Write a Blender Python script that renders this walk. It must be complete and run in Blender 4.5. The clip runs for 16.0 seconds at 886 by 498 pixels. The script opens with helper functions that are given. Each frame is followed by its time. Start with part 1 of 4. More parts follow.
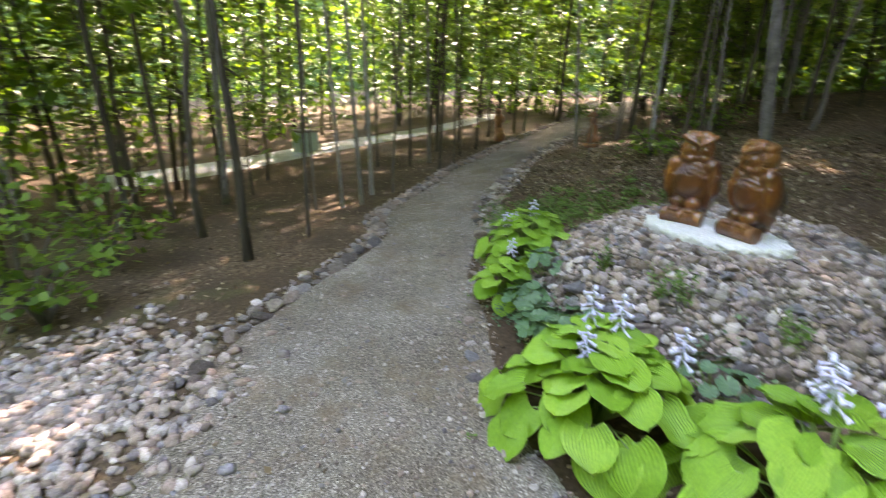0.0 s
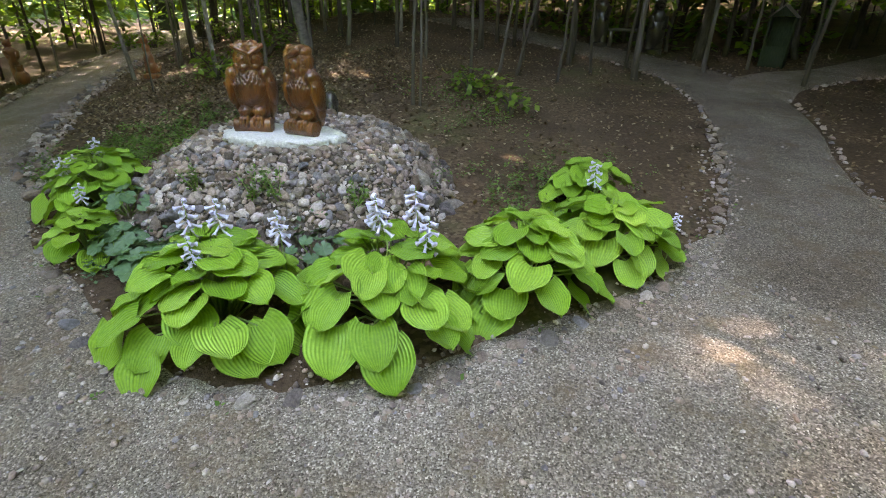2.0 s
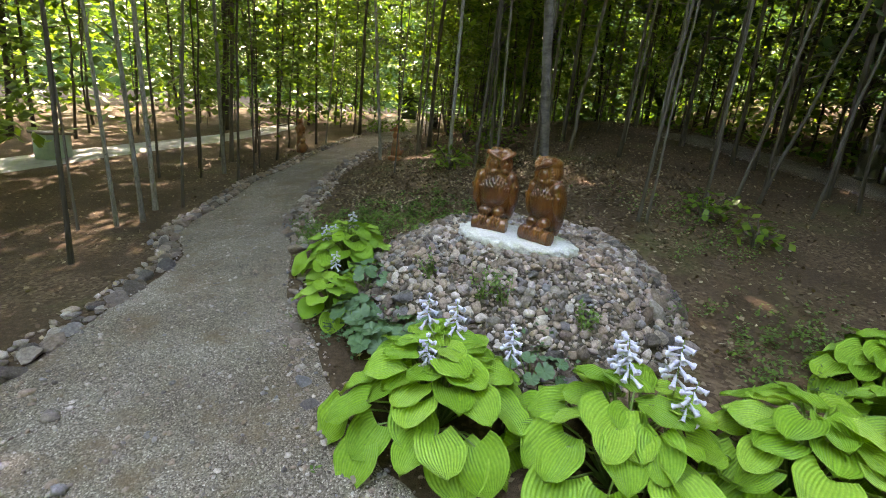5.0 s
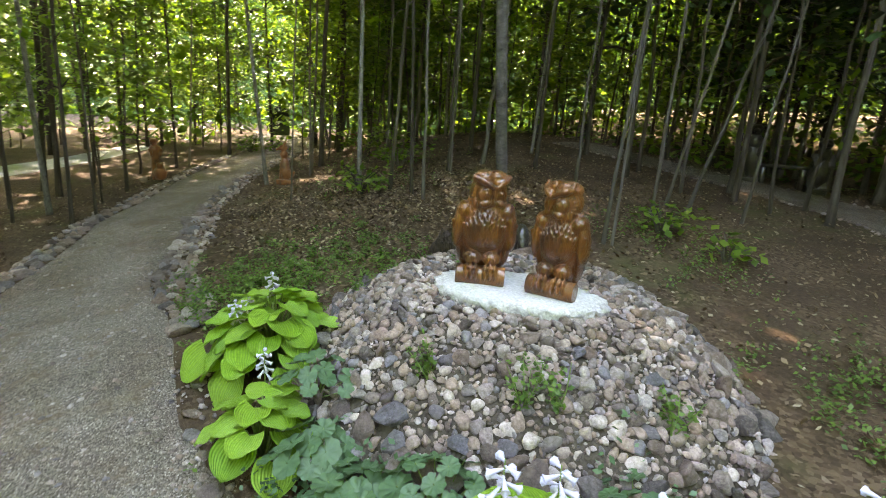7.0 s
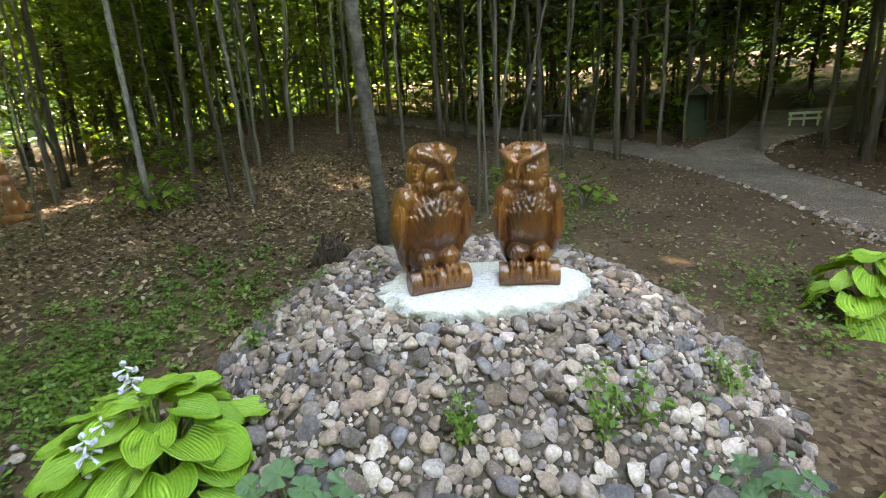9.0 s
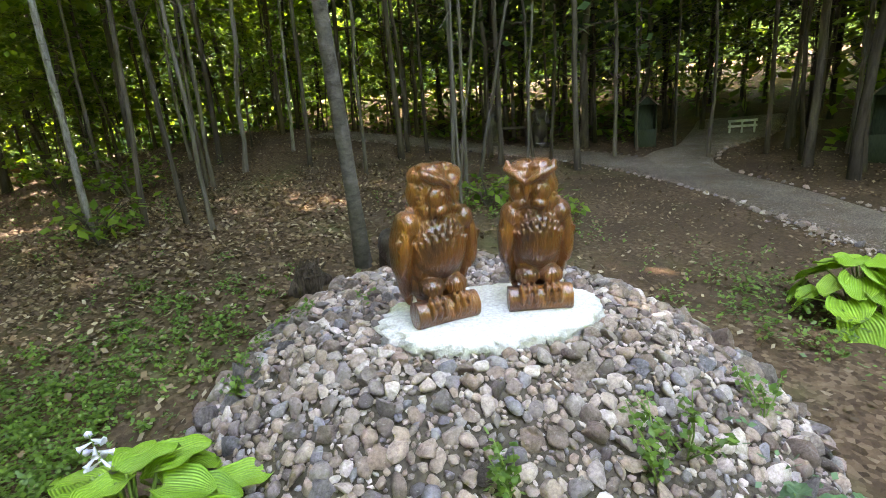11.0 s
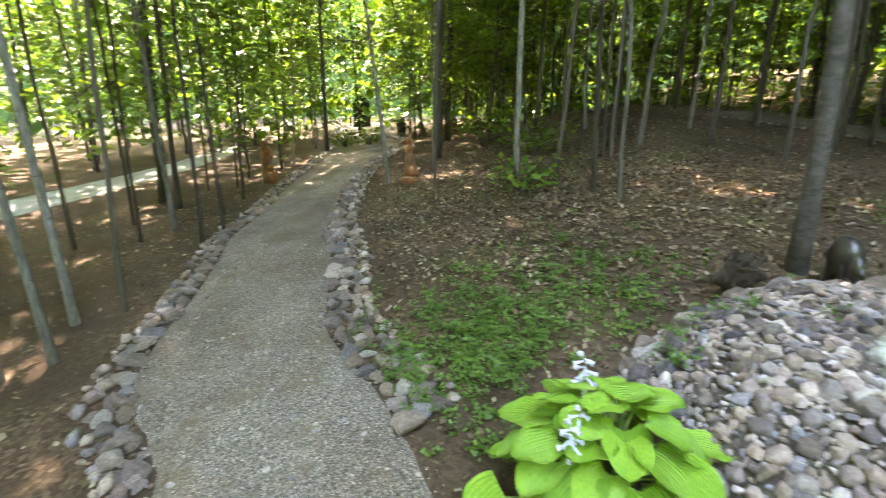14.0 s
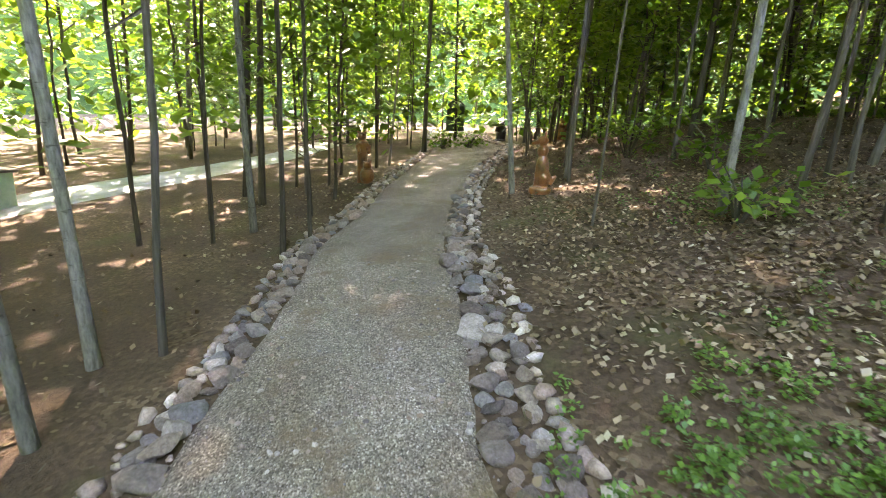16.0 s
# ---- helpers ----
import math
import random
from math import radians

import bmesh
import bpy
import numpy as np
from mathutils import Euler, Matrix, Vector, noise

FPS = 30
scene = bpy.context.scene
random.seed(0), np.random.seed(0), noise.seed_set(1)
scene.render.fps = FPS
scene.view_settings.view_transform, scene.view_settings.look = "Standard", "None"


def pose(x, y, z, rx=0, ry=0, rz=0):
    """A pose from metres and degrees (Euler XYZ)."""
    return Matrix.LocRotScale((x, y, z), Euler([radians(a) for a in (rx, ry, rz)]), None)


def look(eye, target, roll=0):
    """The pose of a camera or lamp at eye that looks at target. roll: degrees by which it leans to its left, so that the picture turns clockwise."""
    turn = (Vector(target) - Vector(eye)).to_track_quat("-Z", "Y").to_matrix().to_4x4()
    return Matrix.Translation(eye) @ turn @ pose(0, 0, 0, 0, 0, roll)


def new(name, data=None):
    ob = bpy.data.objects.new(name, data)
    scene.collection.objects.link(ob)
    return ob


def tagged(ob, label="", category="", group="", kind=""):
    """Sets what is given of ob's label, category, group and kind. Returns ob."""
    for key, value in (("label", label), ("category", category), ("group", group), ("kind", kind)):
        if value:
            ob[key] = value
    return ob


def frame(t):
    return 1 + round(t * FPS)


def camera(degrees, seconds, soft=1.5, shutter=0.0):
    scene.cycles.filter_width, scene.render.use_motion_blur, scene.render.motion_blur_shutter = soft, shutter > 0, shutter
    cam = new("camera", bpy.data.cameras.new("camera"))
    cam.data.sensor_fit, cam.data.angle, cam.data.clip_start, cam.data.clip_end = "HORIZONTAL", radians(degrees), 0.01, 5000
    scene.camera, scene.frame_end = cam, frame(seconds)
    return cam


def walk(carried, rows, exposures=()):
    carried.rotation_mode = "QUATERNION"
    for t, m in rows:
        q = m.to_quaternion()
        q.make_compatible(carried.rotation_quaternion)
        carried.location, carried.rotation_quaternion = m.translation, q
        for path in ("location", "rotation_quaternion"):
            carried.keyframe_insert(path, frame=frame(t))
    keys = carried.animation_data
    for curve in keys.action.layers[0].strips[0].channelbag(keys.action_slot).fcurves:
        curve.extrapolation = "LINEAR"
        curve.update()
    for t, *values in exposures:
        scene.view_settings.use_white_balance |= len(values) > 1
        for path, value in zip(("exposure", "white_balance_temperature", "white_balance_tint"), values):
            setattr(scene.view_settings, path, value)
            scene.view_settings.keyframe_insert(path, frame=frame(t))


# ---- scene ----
cam = camera(85.6, 16.0, soft=1.0, shutter=0.25)
PATH = [
    (0, (2.010, -3.179, 1.543), (0.354, -2.264, 0.896), 1.84),
    (0.5, (2.105, -3.187, 1.447), (0.887, -1.787, 0.700), -1.01),
    (1, (2.225, -3.254, 1.443), (1.350, -1.646, 0.637), -3.81),
    (1.5, (2.303, -3.264, 1.437), (1.745, -1.524, 0.624), -2.56),
    (2, (2.289, -3.271, 1.425), (1.816, -1.523, 0.575), 1.01),
    (2.5, (2.231, -3.292, 1.426), (1.602, -1.591, 0.584), 1.81),
    (3, (2.164, -3.308, 1.438), (1.341, -1.677, 0.625), 2.79),
    (3.5, (2.100, -3.325, 1.470), (1.113, -1.744, 0.745), 3.98),
    (4, (2.051, -3.342, 1.509), (0.915, -1.806, 0.919), 6.07),
    (4.2, (2.043, -3.359, 1.516), (0.862, -1.840, 0.968), 6.27),
    (6.3, (1.128, -2.821, 1.489), (0.122, -1.180, 0.947), 4.05),
    (6.5, (0.986, -2.755, 1.482), (0.072, -1.052, 0.965), 5.68),
    (7, (0.697, -2.590, 1.458), (-0.046, -0.789, 1.005), 4.21),
    (7.5, (0.413, -2.482, 1.419), (-0.125, -0.621, 0.921), -1.10),
    (8, (0.172, -2.272, 1.407), (-0.247, -0.371, 0.947), -3.07),
    (8.5, (-0.009, -2.150, 1.401), (-0.179, -0.210, 0.944), -2.19),
    (9, (-0.191, -2.085, 1.383), (-0.094, -0.154, 0.870), -3.07),
    (9.2, (-0.246, -2.013, 1.370), (-0.078, -0.085, 0.866), -2.88),
    (11.3, (-0.392, -1.888, 1.430), (-0.079, 0.033, 0.969), -3.72),
    (11.5, (-0.395, -1.900, 1.441), (-0.079, 0.024, 0.998), -2.46),
    (12, (-0.395, -1.908, 1.447), (-0.083, 0.021, 1.020), -2.51),
    (12.5, (-0.400, -1.916, 1.444), (-0.102, 0.013, 1.008), -2.28),
    (13, (-0.564, -2.009, 1.416), (-0.557, -0.043, 1.045), -0.28),
    (13.5, (-0.728, -2.064, 1.428), (-1.315, -0.205, 0.981), 0.96),
    (14, (-0.939, -2.077, 1.436), (-1.914, -0.413, 0.906), 0.21),
    (14.5, (-1.411, -1.813, 1.333), (-2.734, -0.396, 0.840), 1.90),
    (15, (-1.709, -1.603, 1.281), (-3.082, -0.236, 0.786), 3.45),
    (15.5, (-2.006, -1.435, 1.258), (-3.242, 0.050, 0.742), 3.89),
    (16, (-2.357, -1.141, 1.206), (-3.580, 0.360, 0.705), 3.14),
]
EXPOSURE = [(0.0, 5.5, 9000, 21), (2.0, 5.28, 9100, 20), (4.0, 5.2, 9300, 19), (7.0, 5.7, 9800, 17), (9.0, 5.9, 9800, 19), (11.5, 6.15, 9500, 21), (12.5, 6.3, 9400, 21), (14.0, 6.3, 9000, 17), (16.0, 6.5, 8500, 23)]
walk(cam, [(t, look(eye, target, roll)) for t, eye, target, roll in PATH], EXPOSURE)

# ---- light ----
SUN_ROT, SUN_ELEV = radians(-62), radians(45)
world = bpy.data.worlds.new("sky")
scene.world = world
world.use_nodes = True
wn, wl = world.node_tree.nodes, world.node_tree.links
sky = wn.new("ShaderNodeTexSky")
sky.sky_type, sky.sun_disc, sky.sun_elevation, sky.sun_rotation = "NISHITA", False, SUN_ELEV, SUN_ROT
wl.new(sky.outputs[0], wn["Background"].inputs[0])
wn["Background"].inputs[1].default_value = 0.15
sun_data = bpy.data.lights.new("sun", "SUN")
sun_data.energy, sun_data.angle, sun_data.color = 1.6, radians(0.6), (1.0, 0.99, 0.98)
sun = new("sun", sun_data)
sun_dir = Vector((math.sin(SUN_ROT) * math.cos(SUN_ELEV), math.cos(SUN_ROT) * math.cos(SUN_ELEV), math.sin(SUN_ELEV)))
sun.matrix_world = look(sun_dir * 60, (0, 0, 0))


# ---- materials ----
def material(name, rough=0.8, spec=0.3):
    m = bpy.data.materials.new(name)
    m.use_nodes = True
    nt = m.node_tree
    b = nt.nodes["Principled BSDF"]
    b.inputs["Roughness"].default_value = rough
    b.inputs["Specular IOR Level"].default_value = spec
    return m, nt.nodes, nt.links, b


def coords(n, l, scale=(1, 1, 1), kind="Object"):
    tc, mp = n.new("ShaderNodeTexCoord"), n.new("ShaderNodeMapping")
    mp.inputs["Scale"].default_value = scale
    l.new(tc.outputs[kind], mp.inputs[0])
    return mp.outputs[0]


def noise_node(n, l, vec, scale, detail=5, rough=0.6):
    t = n.new("ShaderNodeTexNoise")
    t.inputs["Scale"].default_value, t.inputs["Detail"].default_value, t.inputs["Roughness"].default_value = scale, detail, rough
    l.new(vec, t.inputs["Vector"])
    return t.outputs["Fac"]


def ramp(n, l, fac, stops):
    r = n.new("ShaderNodeValToRGB")
    el = r.color_ramp.elements
    while len(el) < len(stops):
        el.new(0.5)
    for e, (p, c) in zip(el, stops):
        e.position, e.color = p, (*c, 1)
    l.new(fac, r.inputs[0])
    return r.outputs[0]


def blend(n, l, fac, a, b, mode="MIX"):
    x = n.new("ShaderNodeMix")
    x.data_type, x.blend_type = "RGBA", mode
    for sock, v in ((x.inputs[0], fac), (x.inputs[6], a), (x.inputs[7], b)):
        if isinstance(v, (int, float)):
            sock.default_value = v
        elif isinstance(v, tuple):
            sock.default_value = (*v, 1)
        else:
            l.new(v, sock)
    return x.outputs[2]


def bump(n, l, b, height, strength=0.5, dist=0.01):
    k = n.new("ShaderNodeBump")
    k.inputs["Strength"].default_value, k.inputs["Distance"].default_value = strength, dist
    l.new(height, k.inputs["Height"])
    l.new(k.outputs[0], b.inputs["Normal"])


def voronoi(n, l, vec, scale, feature="F1"):
    v = n.new("ShaderNodeTexVoronoi")
    v.feature = feature
    v.inputs["Scale"].default_value = scale
    l.new(vec, v.inputs["Vector"])
    return v


def gravel_material(name, tint):
    m, n, l, b = material(name, 0.9, 0.25)
    vec = coords(n, l)
    v = voronoi(n, l, vec, 150)
    col = ramp(n, l, noise_node(n, l, v.outputs["Position"], 900, 0), [(0.25, (0.09, 0.08, 0.075)), (0.48, (0.21, 0.195, 0.185)), (0.66, (0.37, 0.345, 0.335)), (0.8, (0.66, 0.63, 0.62))])
    patch = ramp(n, l, noise_node(n, l, vec, 1.3, 6), [(0.35, (0.62, 0.56, 0.5)), (0.65, (1.0, 0.97, 0.95))])
    col = blend(n, l, 1.0, col, patch, "MULTIPLY")
    dirt = ramp(n, l, noise_node(n, l, vec, 3.1, 6, 0.7), [(0.52, (0, 0, 0)), (0.68, (0.9, 0.9, 0.9))])
    col = blend(n, l, dirt, col, (0.17, 0.128, 0.09))
    col = blend(n, l, 1.0, col, tint, "MULTIPLY")
    l.new(col, b.inputs["Base Color"])
    speck = ramp(n, l, noise_node(n, l, vec, 60, 4, 0.8), [(0.35, (0.62, 0.61, 0.6)), (0.62, (1.2, 1.18, 1.17))])
    l.new(blend(n, l, 1.0, col, speck, "MULTIPLY"), b.inputs["Base Color"])
    bump(n, l, b, v.outputs["Distance"], 0.9, -0.012)
    return m


def ground_material():
    m, n, l, b = material("forest_floor", 0.95, 0.15)
    vec = coords(n, l)
    v = voronoi(n, l, vec, 38)
    leaf = ramp(n, l, noise_node(n, l, v.outputs["Position"], 700, 0), [(0.2, (0.04, 0.024, 0.015)), (0.5, (0.085, 0.053, 0.033)), (0.75, (0.155, 0.105, 0.068)), (0.95, (0.30, 0.235, 0.175))])
    soil = ramp(n, l, noise_node(n, l, vec, 30, 8, 0.7), [(0.3, (0.032, 0.02, 0.013)), (0.7, (0.095, 0.06, 0.038))])
    col = blend(n, l, ramp(n, l, noise_node(n, l, vec, 0.9, 6), [(0.42, (0, 0, 0)), (0.58, (1, 1, 1))]), soil, leaf)
    moss = ramp(n, l, noise_node(n, l, vec, 0.55, 7, 0.65), [(0.56, (0, 0, 0)), (0.68, (0.6, 0.6, 0.6))])
    col = blend(n, l, moss, col, (0.075, 0.085, 0.03))
    l.new(col, b.inputs["Base Color"])
    bump(n, l, b, noise_node(n, l, vec, 45, 6, 0.7), 0.7, 0.03)
    return m


def stone_material(name, source):
    m, n, l, b = material(name, 0.72, 0.35)
    vec = coords(n, l)
    if source == "object":
        rnd = n.new("ShaderNodeObjectInfo").outputs["Random"]
    else:
        rnd = n.new("ShaderNodeNewGeometry").outputs["Random Per Island"]
    col = ramp(n, l, rnd, [(0.0, (0.092, 0.072, 0.072)), (0.14, (0.248, 0.180, 0.155)), (0.28, (0.410, 0.300, 0.250)), (0.42, (0.130, 0.115, 0.130)), (0.56, (0.454, 0.360, 0.325)), (0.70, (0.281, 0.190, 0.155)), (0.82, (0.205, 0.195, 0.225)), (0.92, (0.540, 0.455, 0.425))])
    grain = 3.0 if source == "object" else 70
    mot = ramp(n, l, noise_node(n, l, vec, grain, 9, 0.75), [(0.32, (0.36, 0.335, 0.33)), (0.52, (0.8, 0.77, 0.76)), (0.68, (1.15, 1.1, 1.09))])
    col = blend(n, l, 1.0, col, mot, "MULTIPLY")
    vein = ramp(n, l, noise_node(n, l, coords(n, l, (1, 1, 4.0)), grain * 0.6, 6, 0.7), [(0.60, (0, 0, 0)), (0.70, (0.55, 0.55, 0.55))])
    col = blend(n, l, vein, col, (0.44, 0.415, 0.39))
    dust = ramp(n, l, noise_node(n, l, vec, 7, 4), [(0.5, (0, 0, 0)), (0.72, (0.25, 0.25, 0.25))])
    col = blend(n, l, dust, col, (0.36, 0.31, 0.26))
    l.new(col, b.inputs["Base Color"])
    bump(n, l, b, noise_node(n, l, vec, grain * 1.8, 8, 0.75), 0.7, 0.12 if source == "object" else 0.006)
    return m


def bark_material(name, dark, light, band=0.0, grain=(22, 22, 3.2)):
    m, n, l, b = material(name, 0.9, 0.2)
    vec = coords(n, l, grain)
    f = noise_node(n, l, vec, 1.0, 8, 0.7)
    col = ramp(n, l, f, [(0.3, dark), (0.68, light)])
    if band:
        ring = noise_node(n, l, coords(n, l, (5, 5, 38)), 1.0, 3, 0.6)
        col = blend(n, l, ramp(n, l, ring, [(0.62, (0, 0, 0)), (0.72, (band, band, band))]), col, (0.06, 0.055, 0.05))
    lich = ramp(n, l, noise_node(n, l, coords(n, l, (1, 1, 0.6)), 5, 5), [(0.58, (0, 0, 0)), (0.7, (0.6, 0.6, 0.6))])
    col = blend(n, l, lich, col, tuple(min(1, c * 1.35 + 0.03) for c in light))
    rnd = n.new("ShaderNodeObjectInfo").outputs["Random"]
    col = blend(n, l, 1.0, col, ramp(n, l, rnd, [(0.0, (0.65, 0.63, 0.6)), (1.0, (1.15, 1.12, 1.1))]), "MULTIPLY")
    l.new(col, b.inputs["Base Color"])
    bump(n, l, b, f, 0.9, 0.02)
    return m


def leaf_material(name, stops, glow=0.45, rough=0.45, source="island", ribs=False):
    m, n, l, b = material(name, rough, 0.35)
    info = n.new("ShaderNodeObjectInfo").outputs["Random"] if source == "object" else n.new("ShaderNodeNewGeometry").outputs["Random Per Island"]
    col = ramp(n, l, info, stops)
    if ribs:
        uv = n.new("ShaderNodeTexCoord").outputs["UV"]
        sep = n.new("ShaderNodeSeparateXYZ")
        l.new(uv, sep.inputs[0])
        mul, sn = n.new("ShaderNodeMath"), n.new("ShaderNodeMath")
        mul.operation, sn.operation = "MULTIPLY", "SINE"
        mul.inputs[1].default_value = 2 * math.pi * 15
        l.new(sep.outputs[0], mul.inputs[0])
        l.new(mul.outputs[0], sn.inputs[0])
        col = blend(n, l, 1.0, col, ramp(n, l, sn.outputs[0], [(0.0, (0.8, 0.84, 0.75)), (0.35, (1, 1, 1))]), "MULTIPLY")
        blot = ramp(n, l, noise_node(n, l, coords(n, l), 14, 5), [(0.35, (0.8, 0.85, 0.8)), (0.65, (1.1, 1.06, 1.0))])
        col = blend(n, l, 1.0, col, blot, "MULTIPLY")
        bump(n, l, b, sn.outputs[0], 0.6, 0.004)
    else:
        big = ramp(n, l, noise_node(n, l, coords(n, l), 1.2, 3), [(0.3, (0.7, 0.75, 0.7)), (0.7, (1.15, 1.1, 1.0))])
        col = blend(n, l, 1.0, col, big, "MULTIPLY")
    l.new(col, b.inputs["Base Color"])
    tr, mx = n.new("ShaderNodeBsdfTranslucent"), n.new("ShaderNodeMixShader")
    mx.inputs[0].default_value = glow
    l.new(blend(n, l, 1.0, col, (1.25, 1.2, 0.55), "MULTIPLY"), tr.inputs[0])
    l.new(b.outputs[0], mx.inputs[1])
    l.new(tr.outputs[0], mx.inputs[2])
    l.new(mx.outputs[0], n["Material Output"].inputs[0])
    return m


def plain_material(name, a, c, scale=30, rough=0.8, spec=0.3, strength=0.4, dist=0.005, stretch=(1, 1, 1), coat=0.0):
    m, n, l, b = material(name, rough, spec)
    f = noise_node(n, l, coords(n, l, stretch), scale, 7, 0.65)
    l.new(ramp(n, l, f, [(0.3, a), (0.7, c)]), b.inputs["Base Color"])
    bump(n, l, b, f, strength, dist)
    b.inputs["Coat Weight"].default_value = coat
    b.inputs["Coat Roughness"].default_value = 0.12
    return m


def carved_wood(name, a, mid, c, feather=(120, 120, 26)):
    """Varnished carved wood with chiselled feather or fur grooves."""
    m, n, l, b = material(name, 0.36, 0.45)
    vec = coords(n, l)
    f = noise_node(n, l, coords(n, l, (7, 7, 4)), 1.0, 4, 0.5)
    col = ramp(n, l, f, [(0.28, a), (0.5, mid), (0.75, c)])
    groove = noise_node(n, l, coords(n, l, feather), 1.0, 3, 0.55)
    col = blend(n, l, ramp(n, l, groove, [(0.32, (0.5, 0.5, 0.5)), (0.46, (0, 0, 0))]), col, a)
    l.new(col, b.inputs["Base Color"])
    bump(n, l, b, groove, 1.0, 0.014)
    b.inputs["Coat Weight"].default_value = 0.8
    b.inputs["Coat Roughness"].default_value = 0.16
    return m


M_GROUND = ground_material()
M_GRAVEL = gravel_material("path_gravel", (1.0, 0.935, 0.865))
# Path gravel browned for dirt and darkened in colour to stand for tree shade.
M_TRAIL_SHADED = gravel_material("trail_gravel_shaded", (0.74, 0.68, 0.62))
M_STONE = stone_material("river_stone", "object")
M_STONES = stone_material("river_stones", "island")
M_MOUND = plain_material("mound_soil", (0.04, 0.031, 0.025), (0.11, 0.088, 0.07), 45, 0.95, 0.1, 0.8, 0.02)
M_SLAB = plain_material("white_concrete", (0.37, 0.345, 0.33), (0.68, 0.645, 0.63), 60, 0.9, 0.2, 0.9, 0.012)
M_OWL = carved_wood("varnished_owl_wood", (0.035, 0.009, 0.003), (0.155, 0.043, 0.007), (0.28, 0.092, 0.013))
M_REDWOOD = carved_wood("varnished_red_wood", (0.07, 0.02, 0.008), (0.22, 0.07, 0.02), (0.33, 0.12, 0.035))
M_DARKWOOD = carved_wood("dark_carved_wood", (0.012, 0.008, 0.007), (0.026, 0.017, 0.014), (0.045, 0.028, 0.022))
M_QUILL = plain_material("dark_quills", (0.012, 0.008, 0.007), (0.085, 0.06, 0.045), 55, 0.8, 0.2, 0.9, 0.03, (1, 1, 0.3))
M_BARK_DARK = bark_material("dark_bark", (0.03, 0.025, 0.02), (0.095, 0.08, 0.066))
M_BARK_GREY = bark_material("grey_bark", (0.05, 0.044, 0.038), (0.14, 0.126, 0.11))
M_BARK_PALE = bark_material("pale_bark", (0.075, 0.07, 0.066), (0.29, 0.275, 0.255), 0.85, (24, 24, 14))
M_BARK_FLECK = bark_material("flecked_bark", (0.05, 0.043, 0.04), (0.15, 0.135, 0.128), 0.7, (10, 10, 30))
M_LEAF = leaf_material("tree_leaf", [(0.0, (0.06, 0.125, 0.018)), (0.5, (0.10, 0.19, 0.027)), (1.0, (0.17, 0.26, 0.04))], 0.5)
M_LEAF_PINE = leaf_material("conifer_needle", [(0.0, (0.02, 0.05, 0.02)), (1.0, (0.05, 0.095, 0.035))], 0.15)
M_HOSTA = leaf_material("hosta_leaf", [(0.0, (0.165, 0.33, 0.035)), (0.5, (0.225, 0.41, 0.05)), (1.0, (0.29, 0.47, 0.075))], 0.25, 0.45, "object", True)
M_STEM = plain_material("green_stem", (0.10, 0.17, 0.04), (0.18, 0.26, 0.07), 30, 0.55)
M_PETAL = plain_material("lilac_petal", (0.40, 0.36, 0.56), (0.66, 0.63, 0.76), 60, 0.6)
M_WEED = leaf_material("weed_leaf", [(0.0, (0.05, 0.11, 0.025)), (1.0, (0.11, 0.20, 0.04))], 0.3)
M_BLUEWEED = leaf_material("blue_green_weed", [(0.0, (0.05, 0.11, 0.06)), (1.0, (0.09, 0.17, 0.09))], 0.2)
M_LITTER = leaf_material("dead_leaf", [(0.0, (0.055, 0.032, 0.02)), (0.5, (0.125, 0.08, 0.05)), (0.85, (0.215, 0.155, 0.11)), (1.0, (0.36, 0.295, 0.235))], 0.1, 0.75)
M_GREENWOOD = plain_material("green_painted_wood", (0.02, 0.032, 0.02), (0.05, 0.065, 0.042), 12, 0.8, 0.2, 0.5, 0.006, (6, 6, 1))
M_WHITEWOOD = plain_material("white_painted_wood", (0.62, 0.62, 0.6), (0.8, 0.8, 0.78), 14, 0.6)
M_GREYWOOD = plain_material("weathered_wood", (0.10, 0.085, 0.07), (0.22, 0.19, 0.16), 8, 0.85, 0.2, 0.6, 0.006, (2, 9, 9))
M_ROAD = plain_material("pale_road", (0.19, 0.185, 0.175), (0.31, 0.305, 0.29), 3, 0.9)
M_FAR = plain_material("far_foliage", (0.012, 0.022, 0.008), (0.06, 0.10, 0.025), 0.9, 0.9, 0.05, 0.0)


# ---- building helpers ----
def mesh_from(name, verts, faces, mat, smooth=True):
    me = bpy.data.meshes.new(name)
    me.from_pydata([tuple(v) for v in verts], [], [tuple(f) for f in faces])
    me.materials.append(mat)
    if smooth:
        me.polygons.foreach_set("use_smooth", [True] * len(me.polygons))
    me.update()
    return me


def from_bm(name, bm, mat, smooth=True):
    me = bpy.data.meshes.new(name)
    bm.to_mesh(me)
    bm.free()
    me.materials.append(mat)
    if smooth:
        me.polygons.foreach_set("use_smooth", [True] * len(me.polygons))
    return me


def part(name, mesh, parent, label="", m=None):
    ob = new(name, mesh)
    ob.parent = parent
    if m is not None:
        ob.matrix_basis = m
    if label:
        ob["label"] = label
    return ob


def thing(name, label, category, m, mesh=None, group="", kind=""):
    ob = new(name, mesh)
    ob.matrix_basis = m
    return tagged(ob, label, category, group, kind)


def stack(pieces):
    """One list of vertices and one of faces from several."""
    verts, faces, k = [], [], 0
    for v, f in pieces:
        v = np.asarray(v)
        verts.append(v)
        faces += [tuple(i + k for i in q) for q in f]
        k += len(v)
    return np.concatenate(verts), faces


